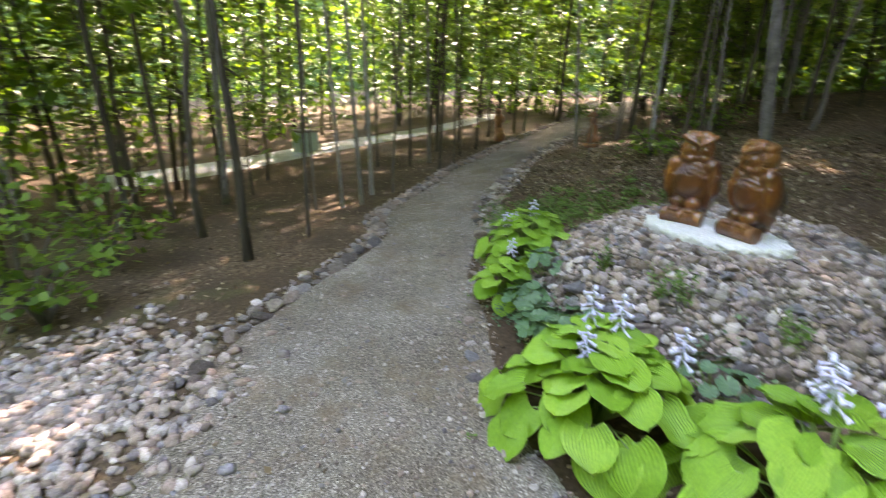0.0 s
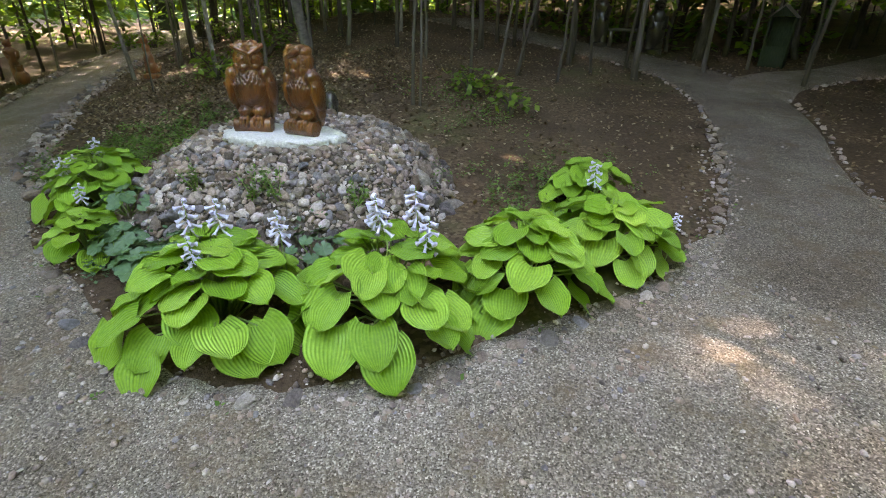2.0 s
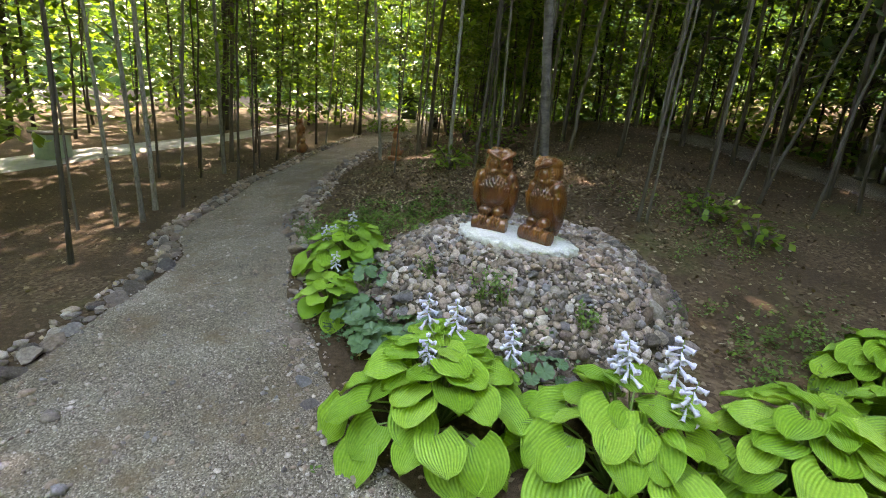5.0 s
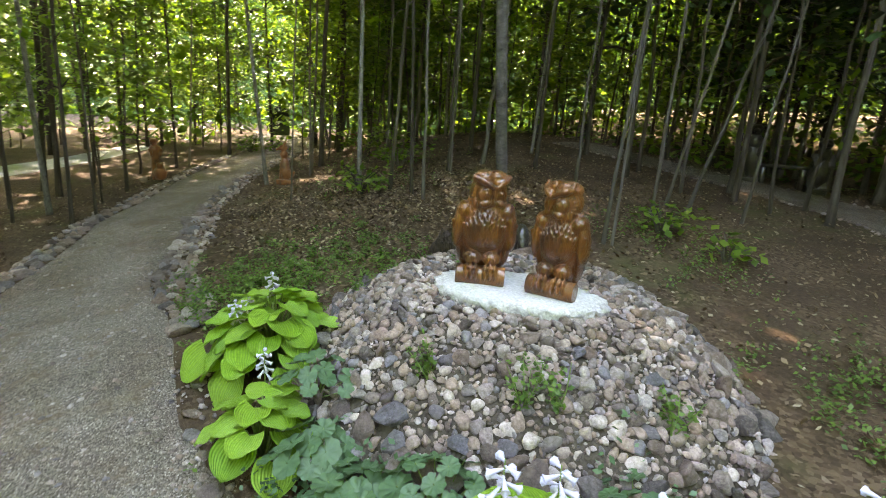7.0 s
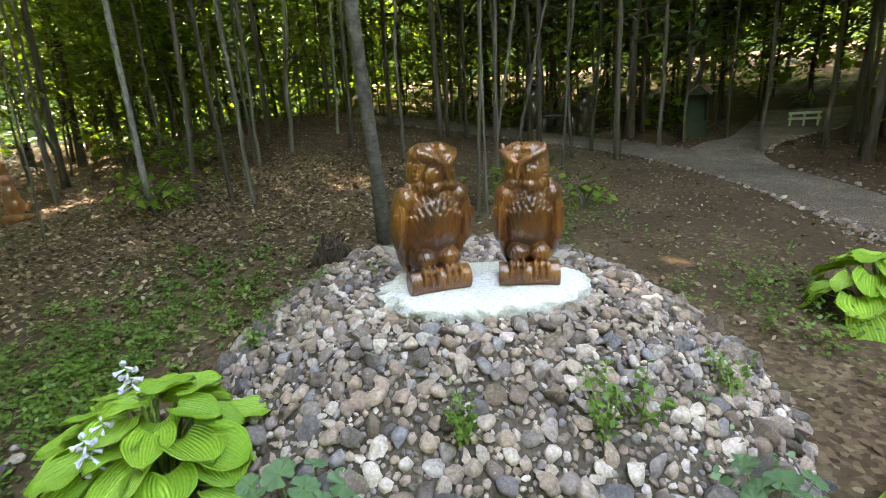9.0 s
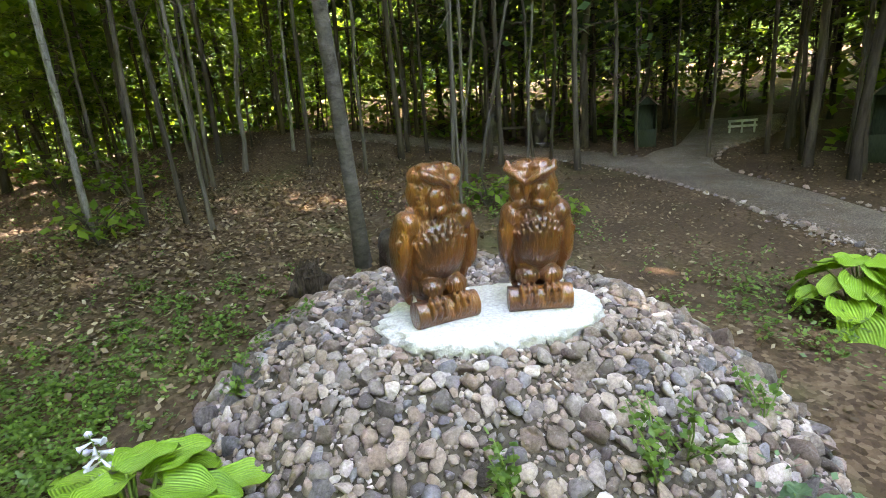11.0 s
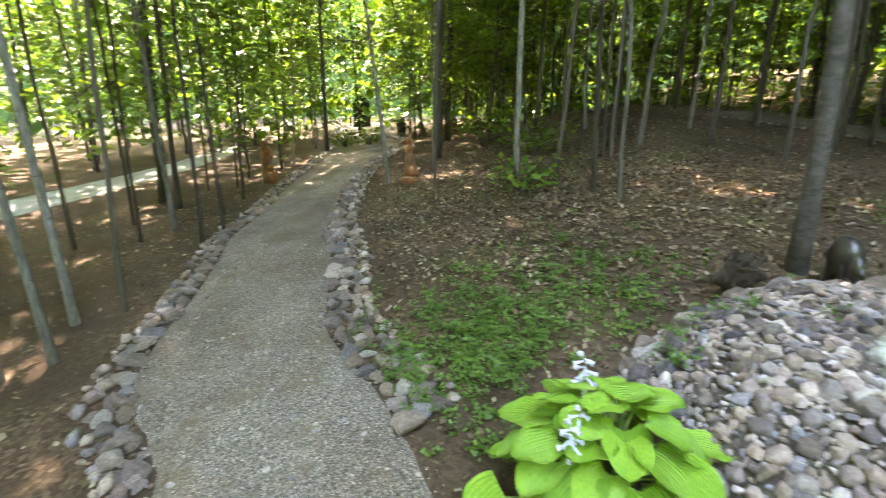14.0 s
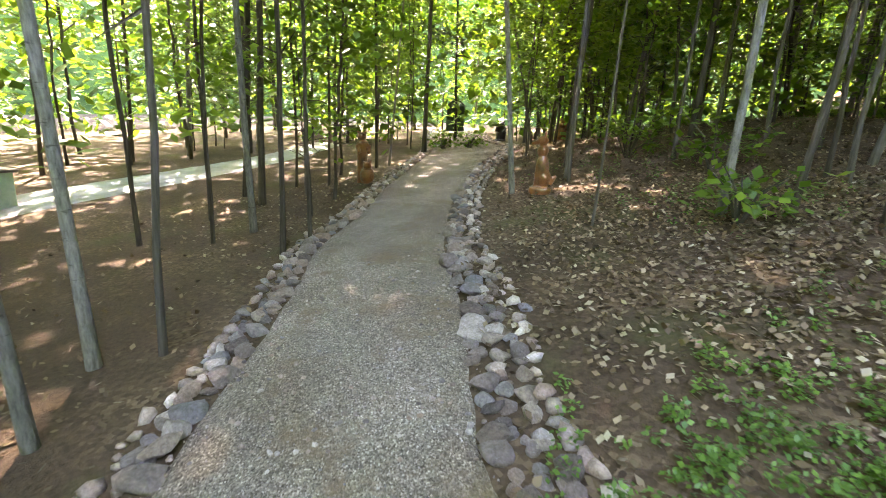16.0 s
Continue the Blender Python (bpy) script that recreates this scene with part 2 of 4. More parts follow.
def tube(points, radii, sides=8, cap=True):
    """A tapered tube along points."""
    pts = [Vector(p) for p in points]
    verts, faces = [], []
    side = None
    for i, p in enumerate(pts):
        d = (pts[min(i + 1, len(pts) - 1)] - pts[max(i - 1, 0)]).normalized()
        if side is None:
            side = d.orthogonal().normalized()
        side = (side - d * side.dot(d)).normalized()
        up = d.cross(side)
        for k in range(sides):
            a = 2 * math.pi * k / sides
            verts.append(p + (side * math.cos(a) + up * math.sin(a)) * radii[i])
    for i in range(len(pts) - 1):
        for k in range(sides):
            a, b = i * sides + k, i * sides + (k + 1) % sides
            faces.append((a, b, b + sides, a + sides))
    if cap:
        faces.append(tuple(range((len(pts) - 1) * sides, len(pts) * sides)))
        faces.append(tuple(reversed(range(sides))))
    return np.array(verts), faces


def box(cx, cy, cz, sx, sy, sz, bevel=0.006):
    bm = bmesh.new()
    bmesh.ops.create_cube(bm, size=1)
    bmesh.ops.scale(bm, vec=(sx, sy, sz), verts=bm.verts)
    bmesh.ops.bevel(bm, geom=list(bm.edges), offset=bevel, segments=1, affect="EDGES")
    bmesh.ops.translate(bm, vec=(cx, cy, cz), verts=bm.verts)
    return bm


def ico(sub):
    bm = bmesh.new()
    bmesh.ops.create_icosphere(bm, subdivisions=sub, radius=1)
    v = np.array([tuple(x.co) for x in bm.verts])
    f = [tuple(x.index for x in q.verts) for q in bm.faces]
    bm.free()
    return v, f


def smooth_line(pts, step=0.25):
    """Catmull-Rom through points, at an even step."""
    p = [np.array(q, float) for q in pts]
    p = [2 * p[0] - p[1]] + p + [2 * p[-1] - p[-2]]
    out = []
    for i in range(1, len(p) - 2):
        n = max(2, int(np.linalg.norm(p[i + 1] - p[i]) / step))
        for k in range(n):
            t = k / n
            out.append(0.5 * (2 * p[i] + (p[i + 1] - p[i - 1]) * t + (2 * p[i - 1] - 5 * p[i] + 4 * p[i + 1] - p[i + 2]) * t * t + (3 * p[i] - p[i - 1] - 3 * p[i + 1] + p[i + 2]) * t ** 3))
    out.append(p[-2])
    return np.array(out)


def even(pts, n):
    """n points at even lengths along a line."""
    d = np.r_[0, np.cumsum(np.linalg.norm(np.diff(pts, axis=0), axis=1))]
    s = np.linspace(0, d[-1], n)
    return np.stack([np.interp(s, d, pts[:, i]) for i in range(pts.shape[1])], 1)


def bell(x, y, a, b, s, height):
    return height * math.exp(-((x - a) ** 2 + (y - b) ** 2) / (2 * s * s))


def land(x, y):
    """The height of the ground."""
    u, v = 28 * math.tanh(x / 28), 28 * math.tanh(y / 28)
    z = 0.045 + 0.021 * u + 0.075 * v + bell(x, y, -1.2, 2.9, 1.9, 0.40) + bell(x, y, -2.8, 10, 3.5, 1.0)
    far = math.hypot(x, y - 1) - 11.5
    if far > 0 and (y > 0 or x > 0):
        z += 0.10 * far * min(1.0, far / 6) * min(1.0, max(0.0, (x + 9) / 5)) * (1 if far < 30 else 30 / far)
    return z - bell(x, y, -9, -3.5, 3.0, 0.35) + 0.008 * noise.noise((x * 2.3, y * 2.3, 0.0))


def inside(x, y, poly):
    c, j = False, len(poly) - 1
    for i in range(len(poly)):
        (xi, yi), (xj, yj) = poly[i], poly[j]
        if (yi > y) != (yj > y) and x < (xj - xi) * (y - yi) / (yj - yi) + xi:
            c = not c
        j = i
    return c


# ---- ground and paths ----
fine = np.arange(-8, 8.01, 0.1)
wide = 8 + np.cumsum(0.14 * 1.12 ** np.arange(55))
axis = np.r_[-wide[::-1], fine, wide]
axis = axis[np.abs(axis) < 500]
n_axis = len(axis)
g_verts = [(x, y, land(x, y)) for y in axis for x in axis]
g_faces = [(j * n_axis + i, j * n_axis + i + 1, (j + 1) * n_axis + i + 1, (j + 1) * n_axis + i) for j in range(n_axis - 1) for i in range(n_axis - 1)]
tagged(new("ground", mesh_from("ground", g_verts, g_faces, M_GROUND)), "brown forest floor of soil, dead leaves and moss", "ground", kind="structure")

# Edges of the gravelled ways, each from the forecourt outwards.
PATH_LEFT = smooth_line([(-0.9, -3.3), (-1.45, -2.95), (-1.9, -2.4), (-2.35, -1.85), (-3.0, -1.2), (-3.7, -0.98), (-4.25, -0.5), (-4.8, 0.15), (-5.4, 0.8), (-6.05, 1.45), (-6.75, 2.6), (-7.6, 3.75), (-9.2, 6.2), (-11.2, 8.9), (-14.6, 12.6), (-20, 19)])
PATH_RIGHT = smooth_line([(0.3, -1.95), (-0.3, -1.68), (-0.95, -1.27), (-1.5, -0.87), (-2.3, -0.3), (-2.85, -0.02), (-3.12, 0.17), (-3.46, 0.54), (-4.04, 1.2), (-4.95, 2.14), (-6.15, 3.8), (-7.15, 5.6), (-8.0, 7.4), (-9.6, 10.2), (-13.2, 14.2), (-18, 20.5)])
BED_EDGE = smooth_line([(-1.5, -0.87), (-0.95, -1.27), (-0.3, -1.68), (0.3, -1.95), (0.8, -2.02), (1.35, -1.88), (1.75, -1.72), (2.05, -1.42), (2.55, -1.0), (3.0, -0.45), (3.22, -0.05), (3.38, 0.4), (3.6, 1.5), (3.78, 3.0), (3.85, 4.2)])
TRAIL_LEFT = smooth_line([(2.9, -0.9), (3.22, -0.05), (3.38, 0.4), (3.6, 1.5), (3.78, 3.0), (3.8, 4.4), (3.5, 5.9), (2.6, 7.1), (1.0, 7.9), (-1.5, 8.6)])
TRAIL_RIGHT = smooth_line([(4.3, -1.6), (4.5, -0.2), (4.62, 0.9), (4.75, 2.0), (5.0, 3.2), (5.1, 4.6), (4.9, 6.2), (4.2, 7.6), (2.5, 8.9), (-0.5, 9.8)])
FORK_LEFT = smooth_line([(4.2, 4.6), (4.5, 6.0), (5.2, 6.95), (6.3, 7.7), (7.6, 9.2), (9.6, 11.5)])
FORK_RIGHT = smooth_line([(5.05, 4.2), (5.5, 5.4), (6.4, 6.4), (7.8, 7.3), (9.4, 8.3), (11.6, 10.3)])


def strip(name, a, b, mat, lift, label, n=90, cols=14, tail=0.0):
    """A gravelled way between two edges, its rims sunk into the soil."""
    a, b = even(a, n), even(b, n)
    verts, faces = [], []
    for i in range(n):
        for k in range(cols + 1):
            f = k / cols
            x, y = a[i] * (1 - f) + b[i] * f
            w = min(1.0, min(f, 1 - f) * np.linalg.norm(a[i] - b[i]) / 0.12) * min(1.0, i / 5 + tail)
            wob = 0.014 * noise.noise((x * 5, y * 5, 3.0))
            verts.append((x, y, land(x, y) - 0.02 + (lift + 0.03 + wob) * w))
    for i in range(n - 1):
        for k in range(cols):
            c = i * (cols + 1) + k
            faces.append((c, c + 1, c + cols + 2, c + cols + 1))
    me = mesh_from(name, verts, faces, mat)
    tagged(new(name, me), label, "path", kind="structure")


strip("path", PATH_LEFT, PATH_RIGHT, M_GRAVEL, 0.012, "grey gravel footpath climbing into the woods", 160)
strip("trail", TRAIL_LEFT, TRAIL_RIGHT, M_TRAIL_SHADED, 0.020, "grey gravel trail in the shade of the woods", 90)
strip("trail", FORK_LEFT, FORK_RIGHT, M_GRAVEL, 0.028, "grey gravel side trail that leads to a rail", 60)
front = np.array([(-1.5, -1.1), (-0.95, -1.33), (-0.3, -1.72), (0.3, -1.97), (0.8, -2.05), (1.35, -1.92), (1.75, -1.75), (2.05, -1.45), (2.55, -1.03), (3.0, -0.5), (3.3, 0.0)])
back = np.array([(-2.2, -2.1), (-1.5, -2.9), (-0.9, -3.35), (-0.2, -3.6), (0.2, -4.6), (0.5, -7), (2.0, -8), (4.5, -8), (6.5, -6), (6.6, -3), (5.6, -0.5), (4.66, 1.2)])
front = front + (np.array([1.0, -0.6]) - front) / np.linalg.norm(np.array([1.0, -0.6]) - front, axis=1)[:, None] * 0.24
strip("forecourt", smooth_line(back), smooth_line(front), M_GRAVEL, 0.004, "wide grey gravel forecourt in front of the flower bed", 120, 40, 1.0)

# ---- stones ----
rng = np.random.default_rng(5)


def stone_shape(sub, seed, flat=0.54, rough=0.24):
    v, f = ico(sub)
    r = np.random.default_rng(seed)
    s = np.array([1.0, r.uniform(0.68, 0.95), flat * r.uniform(0.8, 1.15)])
    cuts = [(Vector(r.normal(0, 1, 3)).normalized(), r.uniform(0.42, 0.8)) for _ in range(10)]
    out = []
    for p in v:
        q = Vector(p)
        for c, d in cuts:
            over = q.dot(c) - d
            if over > 0:
                q = q - c * over * 0.88
        p = np.array(q)
        k = 1 + rough * noise.noise(q * 1.1 + Vector((seed * 7.1, 0, 0))) + 0.07 * noise.noise(q * 2.6 + Vector((0, seed * 3.3, 0)))
        out.append(p * 1.3 * k * s)
    return np.array(out), f


STONES = [stone_shape(2, i) for i in range(9)]
SMALL = [stone_shape(1, 20 + i) for i in range(6)]
STONE_MESH = [mesh_from("stone", v, f, M_STONE) for v, f in STONES]
for me in STONE_MESH:
    me.set_sharp_from_angle(angle=radians(52))


def stone_pose(x, y, z, r, normal=None, tilt=14):
    turn = Euler((radians(rng.normal(0, tilt)), radians(rng.normal(0, tilt)), rng.uniform(0, 6.28))).to_matrix().to_4x4()
    lean = (Vector((0, 0, 1)).rotation_difference(normal).to_matrix().to_4x4()) if normal is not None else Matrix()
    return Matrix.Translation((x, y, z)) @ lean @ turn @ Matrix.Scale(r, 4)


def moved(shape, m):
    v, f = shape
    a = np.array(m)
    return v @ a[:3, :3].T + a[:3, 3], f


MX, MY, MR, MH = 0.08, 0.0, 1.34, 0.52


def mound_z(x, y):
    r = math.hypot(x - MX, (y - MY) * (1.08 if y < MY else 0.95)) / MR
    return min(0.58, land(x, y) + MH * max(-0.2, 1 - r ** 2.5))


mv, mf = [], []
for i in range(25):
    for k in range(56):
        a, r = 2 * math.pi * k / 56, (MR + 0.04) * i / 24
        x, y = MX + r * math.cos(a), MY + r * math.sin(a)
        mv.append((x, y, mound_z(x, y) + 0.012 * noise.noise((x * 6, y * 6, 1))))
for i in range(24):
    for k in range(56):
        mf.append((i * 56 + k, i * 56 + (k + 1) % 56, (i + 1) * 56 + (k + 1) % 56, (i + 1) * 56 + k))
mound = thing("stone_mound", "round mound heaped with grey river stones under two carved owls", "mound", Matrix())
part("mound_core", mesh_from("mound_core", mv, mf, M_MOUND), mound, "gritty soil between the stones")
placed, loose = [], []
cells = {}


def free_spot(x, y, r, pack):
    cx, cy = int(x // 0.15), int(y // 0.15)
    for i in (-1, 0, 1):
        for j in (-1, 0, 1):
            for (px, py, pr) in cells.get((cx + i, cy + j), ()):
                if (px - x) ** 2 + (py - y) ** 2 < (pack * (pr + r)) ** 2:
                    return False
    cells.setdefault((cx, cy), []).append((x, y, r))
    return True


for trial in range(48000):
    a, q = rng.uniform(0, 2 * math.pi), math.sqrt(rng.uniform(0.0, 1.05))
    x, y = MX + MR * q * math.cos(a), MY + MR * q * math.sin(a) / (1.08 if math.sin(a) < 0 else 0.95)
    big = trial < 500
    r = rng.uniform(0.045, 0.078) if big and q > 0.8 else rng.uniform(0.02, 0.043) if trial < 9000 else rng.uniform(0.010, 0.022)
    if ((x - 0.085) / (0.44 + r * 0.5)) ** 2 + ((y - 0.035) / (0.31 + r * 0.5)) ** 2 < 1 or not free_spot(x, y, r, 0.60):
        continue
    e = 0.02
    nrm = Vector((-(mound_z(x + e, y) - mound_z(x - e, y)) / (2 * e), -(mound_z(x, y + e) - mound_z(x, y - e)) / (2 * e), 1)).normalized()
    placed.append((r, stone_pose(x, y, mound_z(x, y) + r * rng.uniform(0.22, 0.52), r, nrm, 24)))
placed.sort(key=lambda s: -s[0])
for i, (r, m) in enumerate(placed):
    if i < 290:
        part("stone", STONE_MESH[i % 9], mound, m=m)
    else:
        loose.append(moved(STONES[i % 9] if r > 0.03 else SMALL[i % 6], m))
small = mesh_from("stone_fill", *stack(loose), M_STONES)
small.set_sharp_from_angle(angle=radians(60))
tagged(part("stone_fill", small, mound), kind="stuff")


def border(name, line, label, r0, r1, rows=2, gap=0.95, spread=0.09, far=9.0, side=1):
    """Stones set along the rim of a way: the nearer ones each on their own, the rest joined."""
    root = thing(name, label, "stone border", Matrix(), group="stone borders")
    rest, count = [], 0
    d = 0.0
    pts = even(line, 500)
    length = np.linalg.norm(np.diff(pts, axis=0), axis=1).sum()
    for row in range(rows):
        d = rng.uniform(0, 0.1)
        while d < length:
            i = min(498, int(d / length * 499))
            p, t = pts[i], pts[i + 1] - pts[i]
            t = t / np.linalg.norm(t)
            nrm = np.array([-t[1], t[0]]) * side
            r = rng.uniform(r0, r1) * (1.0 if row == 0 else 0.75)
            x, y = p + nrm * (row * spread + rng.normal(0, 0.02))
            m = stone_pose(x, y, land(x, y) + r * rng.uniform(0.2, 0.42), r, None, 12)
            if math.hypot(x, y) < far and count < 170:
                part("stone", STONE_MESH[int(rng.integers(9))], root, m=m)
                count += 1
            else:
                rest.append(moved(SMALL[int(rng.integers(6))], m))
            d += r * 2 * gap * rng.uniform(0.85, 1.3)
    if rest:
        tagged(part("stone_fill", mesh_from("stone_fill", *stack(rest), M_STONES), root), kind="stuff")


border("stone_border", PATH_LEFT, "row of rough grey stones along the gravel path", 0.03, 0.085, 3, 0.95, 0.09, 7.5)
border("stone_border", PATH_RIGHT[9:], "double row of grey stones between path and woods", 0.03, 0.085, 4, 0.95, 0.085, 7.5, -1)
border("stone_border", BED_EDGE[:-3], "loose line of small stones along the flower bed", 0.022, 0.055, 1, 2.0, 0.08, 4.2)
border("stone_border", TRAIL_LEFT[10:], "low line of pale stones along the shaded trail", 0.03, 0.055, 1, 1.7, 0.08, 4.6)
border("stone_border", TRAIL_RIGHT[4:], "low line of dark stones on the far side of the trail", 0.028, 0.055, 1, 2.4, 0.12, 4.0, -1)
border("stone_border", FORK_RIGHT[6:], "line of stones along the side trail", 0.035, 0.065, 1, 1.7, 0.1, 2.0, -1)

# ---- slab ----
sv, sf = [], []
n_s = 160
for ring, (q, dz) in enumerate(((0.0, 0.012), (0.3, 0.012), (0.6, 0.012), (0.8, 0.011), (0.92, 0.008), (0.975, 0.002), (1.0, -0.012), (1.012, -0.03), (0.985, -0.055), (0.95, -0.10))):
    for k in range(n_s):
        a = 2 * math.pi * k / n_s
        w = 1 + 0.12 * noise.noise((math.cos(a) * 1.6, math.sin(a) * 1.6, 4)) + 0.09 * noise.noise((math.cos(a) * 6, math.sin(a) * 6, 9)) + (0.03 + 0.05 * q) * noise.noise((math.cos(a) * 17, math.sin(a) * 17, ring * 0.9)) + 0.035 * q * noise.noise((math.cos(a) * 41, math.sin(a) * 41, ring * 1.7))
        x, y = 0.085 + 0.475 * q * w * math.cos(a), 0.035 + 0.345 * q * w * math.sin(a)
        sv.append((x, y, 0.642 + dz + 0.008 * noise.noise((x * 9, y * 9, ring * 0.3)) + 0.006 * noise.noise((x * 34, y * 34, ring * 0.3))))
for ring in range(9):
    for k in range(n_s):
        sf.append((ring * n_s + k, ring * n_s + (k + 1) % n_s, (ring + 1) * n_s + (k + 1) % n_s, (ring + 1) * n_s + k))
thing("concrete_slab", "ragged white concrete slab on top of the stone mound", "slab", Matrix(), mesh_from("concrete_slab", sv, sf, M_SLAB))


# ---- carved owls ----
def blob(bm, c, s, rot=(0, 0, 0), sub=3, power=1.0):
    m = Matrix.LocRotScale(c, Euler([radians(a) for a in rot]), s)
    v, f = ico(sub)
    vs = [bm.verts.new(m @ Vector(np.sign(p) * np.abs(p) ** power)) for p in v]
    for q in f:
        bm.faces.new([vs[i] for i in q])


def rod(bm, p, q, r, sides=14):
    v, f = tube([p, q], [r, r], sides)
    vs = [bm.verts.new(tuple(x)) for x in v]
    for k in f:
        bm.faces.new([vs[i] for i in k])


def carving(name, bm, mat, label, category, m, voxel=0.006, group="", smooth=4):
    ob = thing(name, label, category, m, from_bm(name, bm, mat), group)
    r = ob.modifiers.new("carve", "REMESH")
    r.mode, r.voxel_size, r.use_smooth_shade = "VOXEL", voxel, True
    s = ob.modifiers.new("soften", "SMOOTH")
    s.iterations, s.factor = smooth, 0.5
    return ob


def spike(bm, p, q, r0, r1, sides=10):
    v, f = tube([p, q], [r0, r1], sides)
    vs = [bm.verts.new(tuple(x)) for x in v]
    for k in f:
        bm.faces.new([vs[i] for i in k])


def owl(head_turn, plump, tuft):
    """An owl that stands on a short log and faces -y; its base is at z = 0."""
    bm = bmesh.new()
    rod(bm, (-0.135, -0.045, 0.05), (0.135, -0.045, 0.05), 0.052, 20)
    blob(bm, (0, 0.03, 0.275), (0.112 * plump, 0.098, 0.17))
    blob(bm, (0, -0.016, 0.29), (0.098 * plump, 0.088, 0.125))
    blob(bm, (0, 0.01, 0.385), (0.092 * plump, 0.08, 0.05))
    blob(bm, (0, 0.045, 0.145), (0.100 * plump, 0.06, 0.085))
    blob(bm, (0, 0.10, 0.11), (0.066, 0.032, 0.125), (14, 0, 0))
    # breast feathers, chiselled in staggered rows, longer at the ruff
    for row in range(5):
        z = 0.398 - row * 0.023
        for k in range(-5, 6):
            a = (k + 0.5 * (row % 2)) * 0.24
            rim = 0.088 * math.sqrt(max(0.05, 1 - ((z - 0.29) / 0.14) ** 2))
            bulge = 1.12 if row < 3 else 1.0
            blob(bm, (math.sin(a) * (0.012 + rim) * plump * bulge, -0.016 - math.cos(a) * rim * bulge, z - 0.01 * abs(k) * (row < 4)), (0.007, 0.0035, 0.018), (10, 12 * math.sin(a), math.degrees(a)), 2)
    for s in (-1, 1):
        blob(bm, (s * 0.098 * plump, 0.008, 0.376), (0.048, 0.068, 0.052), (0, s * 24, 0))
        blob(bm, (s * 0.122 * plump, 0.024, 0.295), (0.036, 0.078, 0.125), (7, -s * 5, 0))
        blob(bm, (s * 0.112 * plump, 0.052, 0.2), (0.028, 0.058, 0.12), (15, s * 7, 0))
        blob(bm, (s * 0.092 * plump, 0.082, 0.115), (0.02, 0.03, 0.07), (12, s * 9, 0))
        for j in range(4):
            p = Vector((s * (0.146 - 0.004 * j) * plump, -0.035 + 0.03 * j, 0.33 - 0.02 * j))
            spike(bm, p, p + Vector((-s * 0.026 * plump, 0.03, -0.15 - 0.01 * j)), 0.0125, 0.006, 8)
        blob(bm, (s * 0.05, -0.032, 0.142), (0.05, 0.052, 0.04))
        for j in range(7):
            a = (j - 3) * 0.36
            blob(bm, (s * 0.05 + 0.046 * math.sin(a), -0.032 - 0.047 * math.cos(a), 0.137), (0.008, 0.008, 0.022), (8, 0, math.degrees(a)), 2)
        for k in (-1, 0, 1):
            blob(bm, (s * 0.052 + k * 0.027, -0.088, 0.099), (0.0125, 0.025, 0.017), (28, 0, 0), 2)
            blob(bm, (s * 0.052 + k * 0.027, -0.103, 0.066), (0.0105, 0.013, 0.027), (4, 0, 0), 2)
    turn = Matrix.Translation((0, 0.018, 0)) @ Matrix.Rotation(radians(head_turn), 4, "Z")

    def head(c, s, rot=(0, 0, 0), sub=3, power=1.0):
        blob(bm, turn @ Vector(c), s, (rot[0], rot[1], rot[2] + head_turn), sub, power)

    head((0, 0.002, 0.478), (0.099, 0.095, 0.088))
    head((0, -0.006, 0.425), (0.095, 0.088, 0.042))
    head((0, 0.002, 0.535), (0.090, 0.088, 0.050), (6, 0, 0))
    for s in (-1, 1):
        # brow: a ridge that sweeps up from the beak to the ear tuft
        for j in range(9):
            f = j / 8
            x = s * (0.008 + 0.090 * f)
            y = -0.106 + 0.050 * f ** 1.8
            head((x, y, 0.506 + 0.044 * f ** 0.9), (0.017 - 0.002 * f, 0.017, 0.013 + 0.002 * f), (0, -s * 28, s * 20), 2)
        head((s * 0.050, -0.062, 0.540), (0.050, 0.042, 0.024), (22, -s * 16, s * 18))
        head((s * 0.03, -0.03, 0.562), (0.05, 0.06, 0.024), (10, -s * 6, 0))
        spike(bm, turn @ Vector((s * 0.088, -0.056, 0.545)), turn @ Vector((s * 0.100, -0.046, 0.562 + 0.016 * tuft)), 0.019, 0.009)
        # facial disc, ring of lid and eye
        head((s * 0.046, -0.074, 0.466), (0.043, 0.024, 0.042), (0, 0, s * 18))
        head((s * 0.043, -0.097, 0.474), (0.0125, 0.010, 0.0125), sub=2)
        for k in range(14):
            a = k * math.pi / 7
            head((s * (0.043 + 0.024 * math.cos(a)), -0.094 + 0.008 * max(0.0, math.cos(a)), 0.473 + 0.022 * math.sin(a)), (0.0065, 0.006, 0.0065), sub=1)
        head((s * 0.040, -0.084, 0.424), (0.034, 0.022, 0.020), (0, s * 14, 0))
        # cheek feathers fan back from the disc
        for k in range(9):
            a = -1.5 + k * 0.34
            head((s * (0.066 + 0.026 * math.cos(a)), -0.050 + 0.022 * math.cos(a), 0.462 + 0.05 * math.sin(a)), (0.020, 0.013, 0.0075), (0, s * math.degrees(-a) * 0.6, s * 48), 2)
        for k in range(7):
            a = s * (0.5 + k * 0.33)
            head((0.098 * math.sin(a), -0.095 * math.cos(a), 0.418), (0.0085, 0.0085, 0.026), (10, 0, math.degrees(a)), 2)
    for k in range(-3, 4):
        head((k * 0.021, -0.048 + 0.004 * abs(k), 0.578 - 0.004 * abs(k)), (0.006, 0.036, 0.005), (-18, 0, k * 5), 2)
    spike(bm, turn @ Vector((0, -0.100, 0.500)), turn @ Vector((0, -0.119, 0.438)), 0.019, 0.005)
    return bm


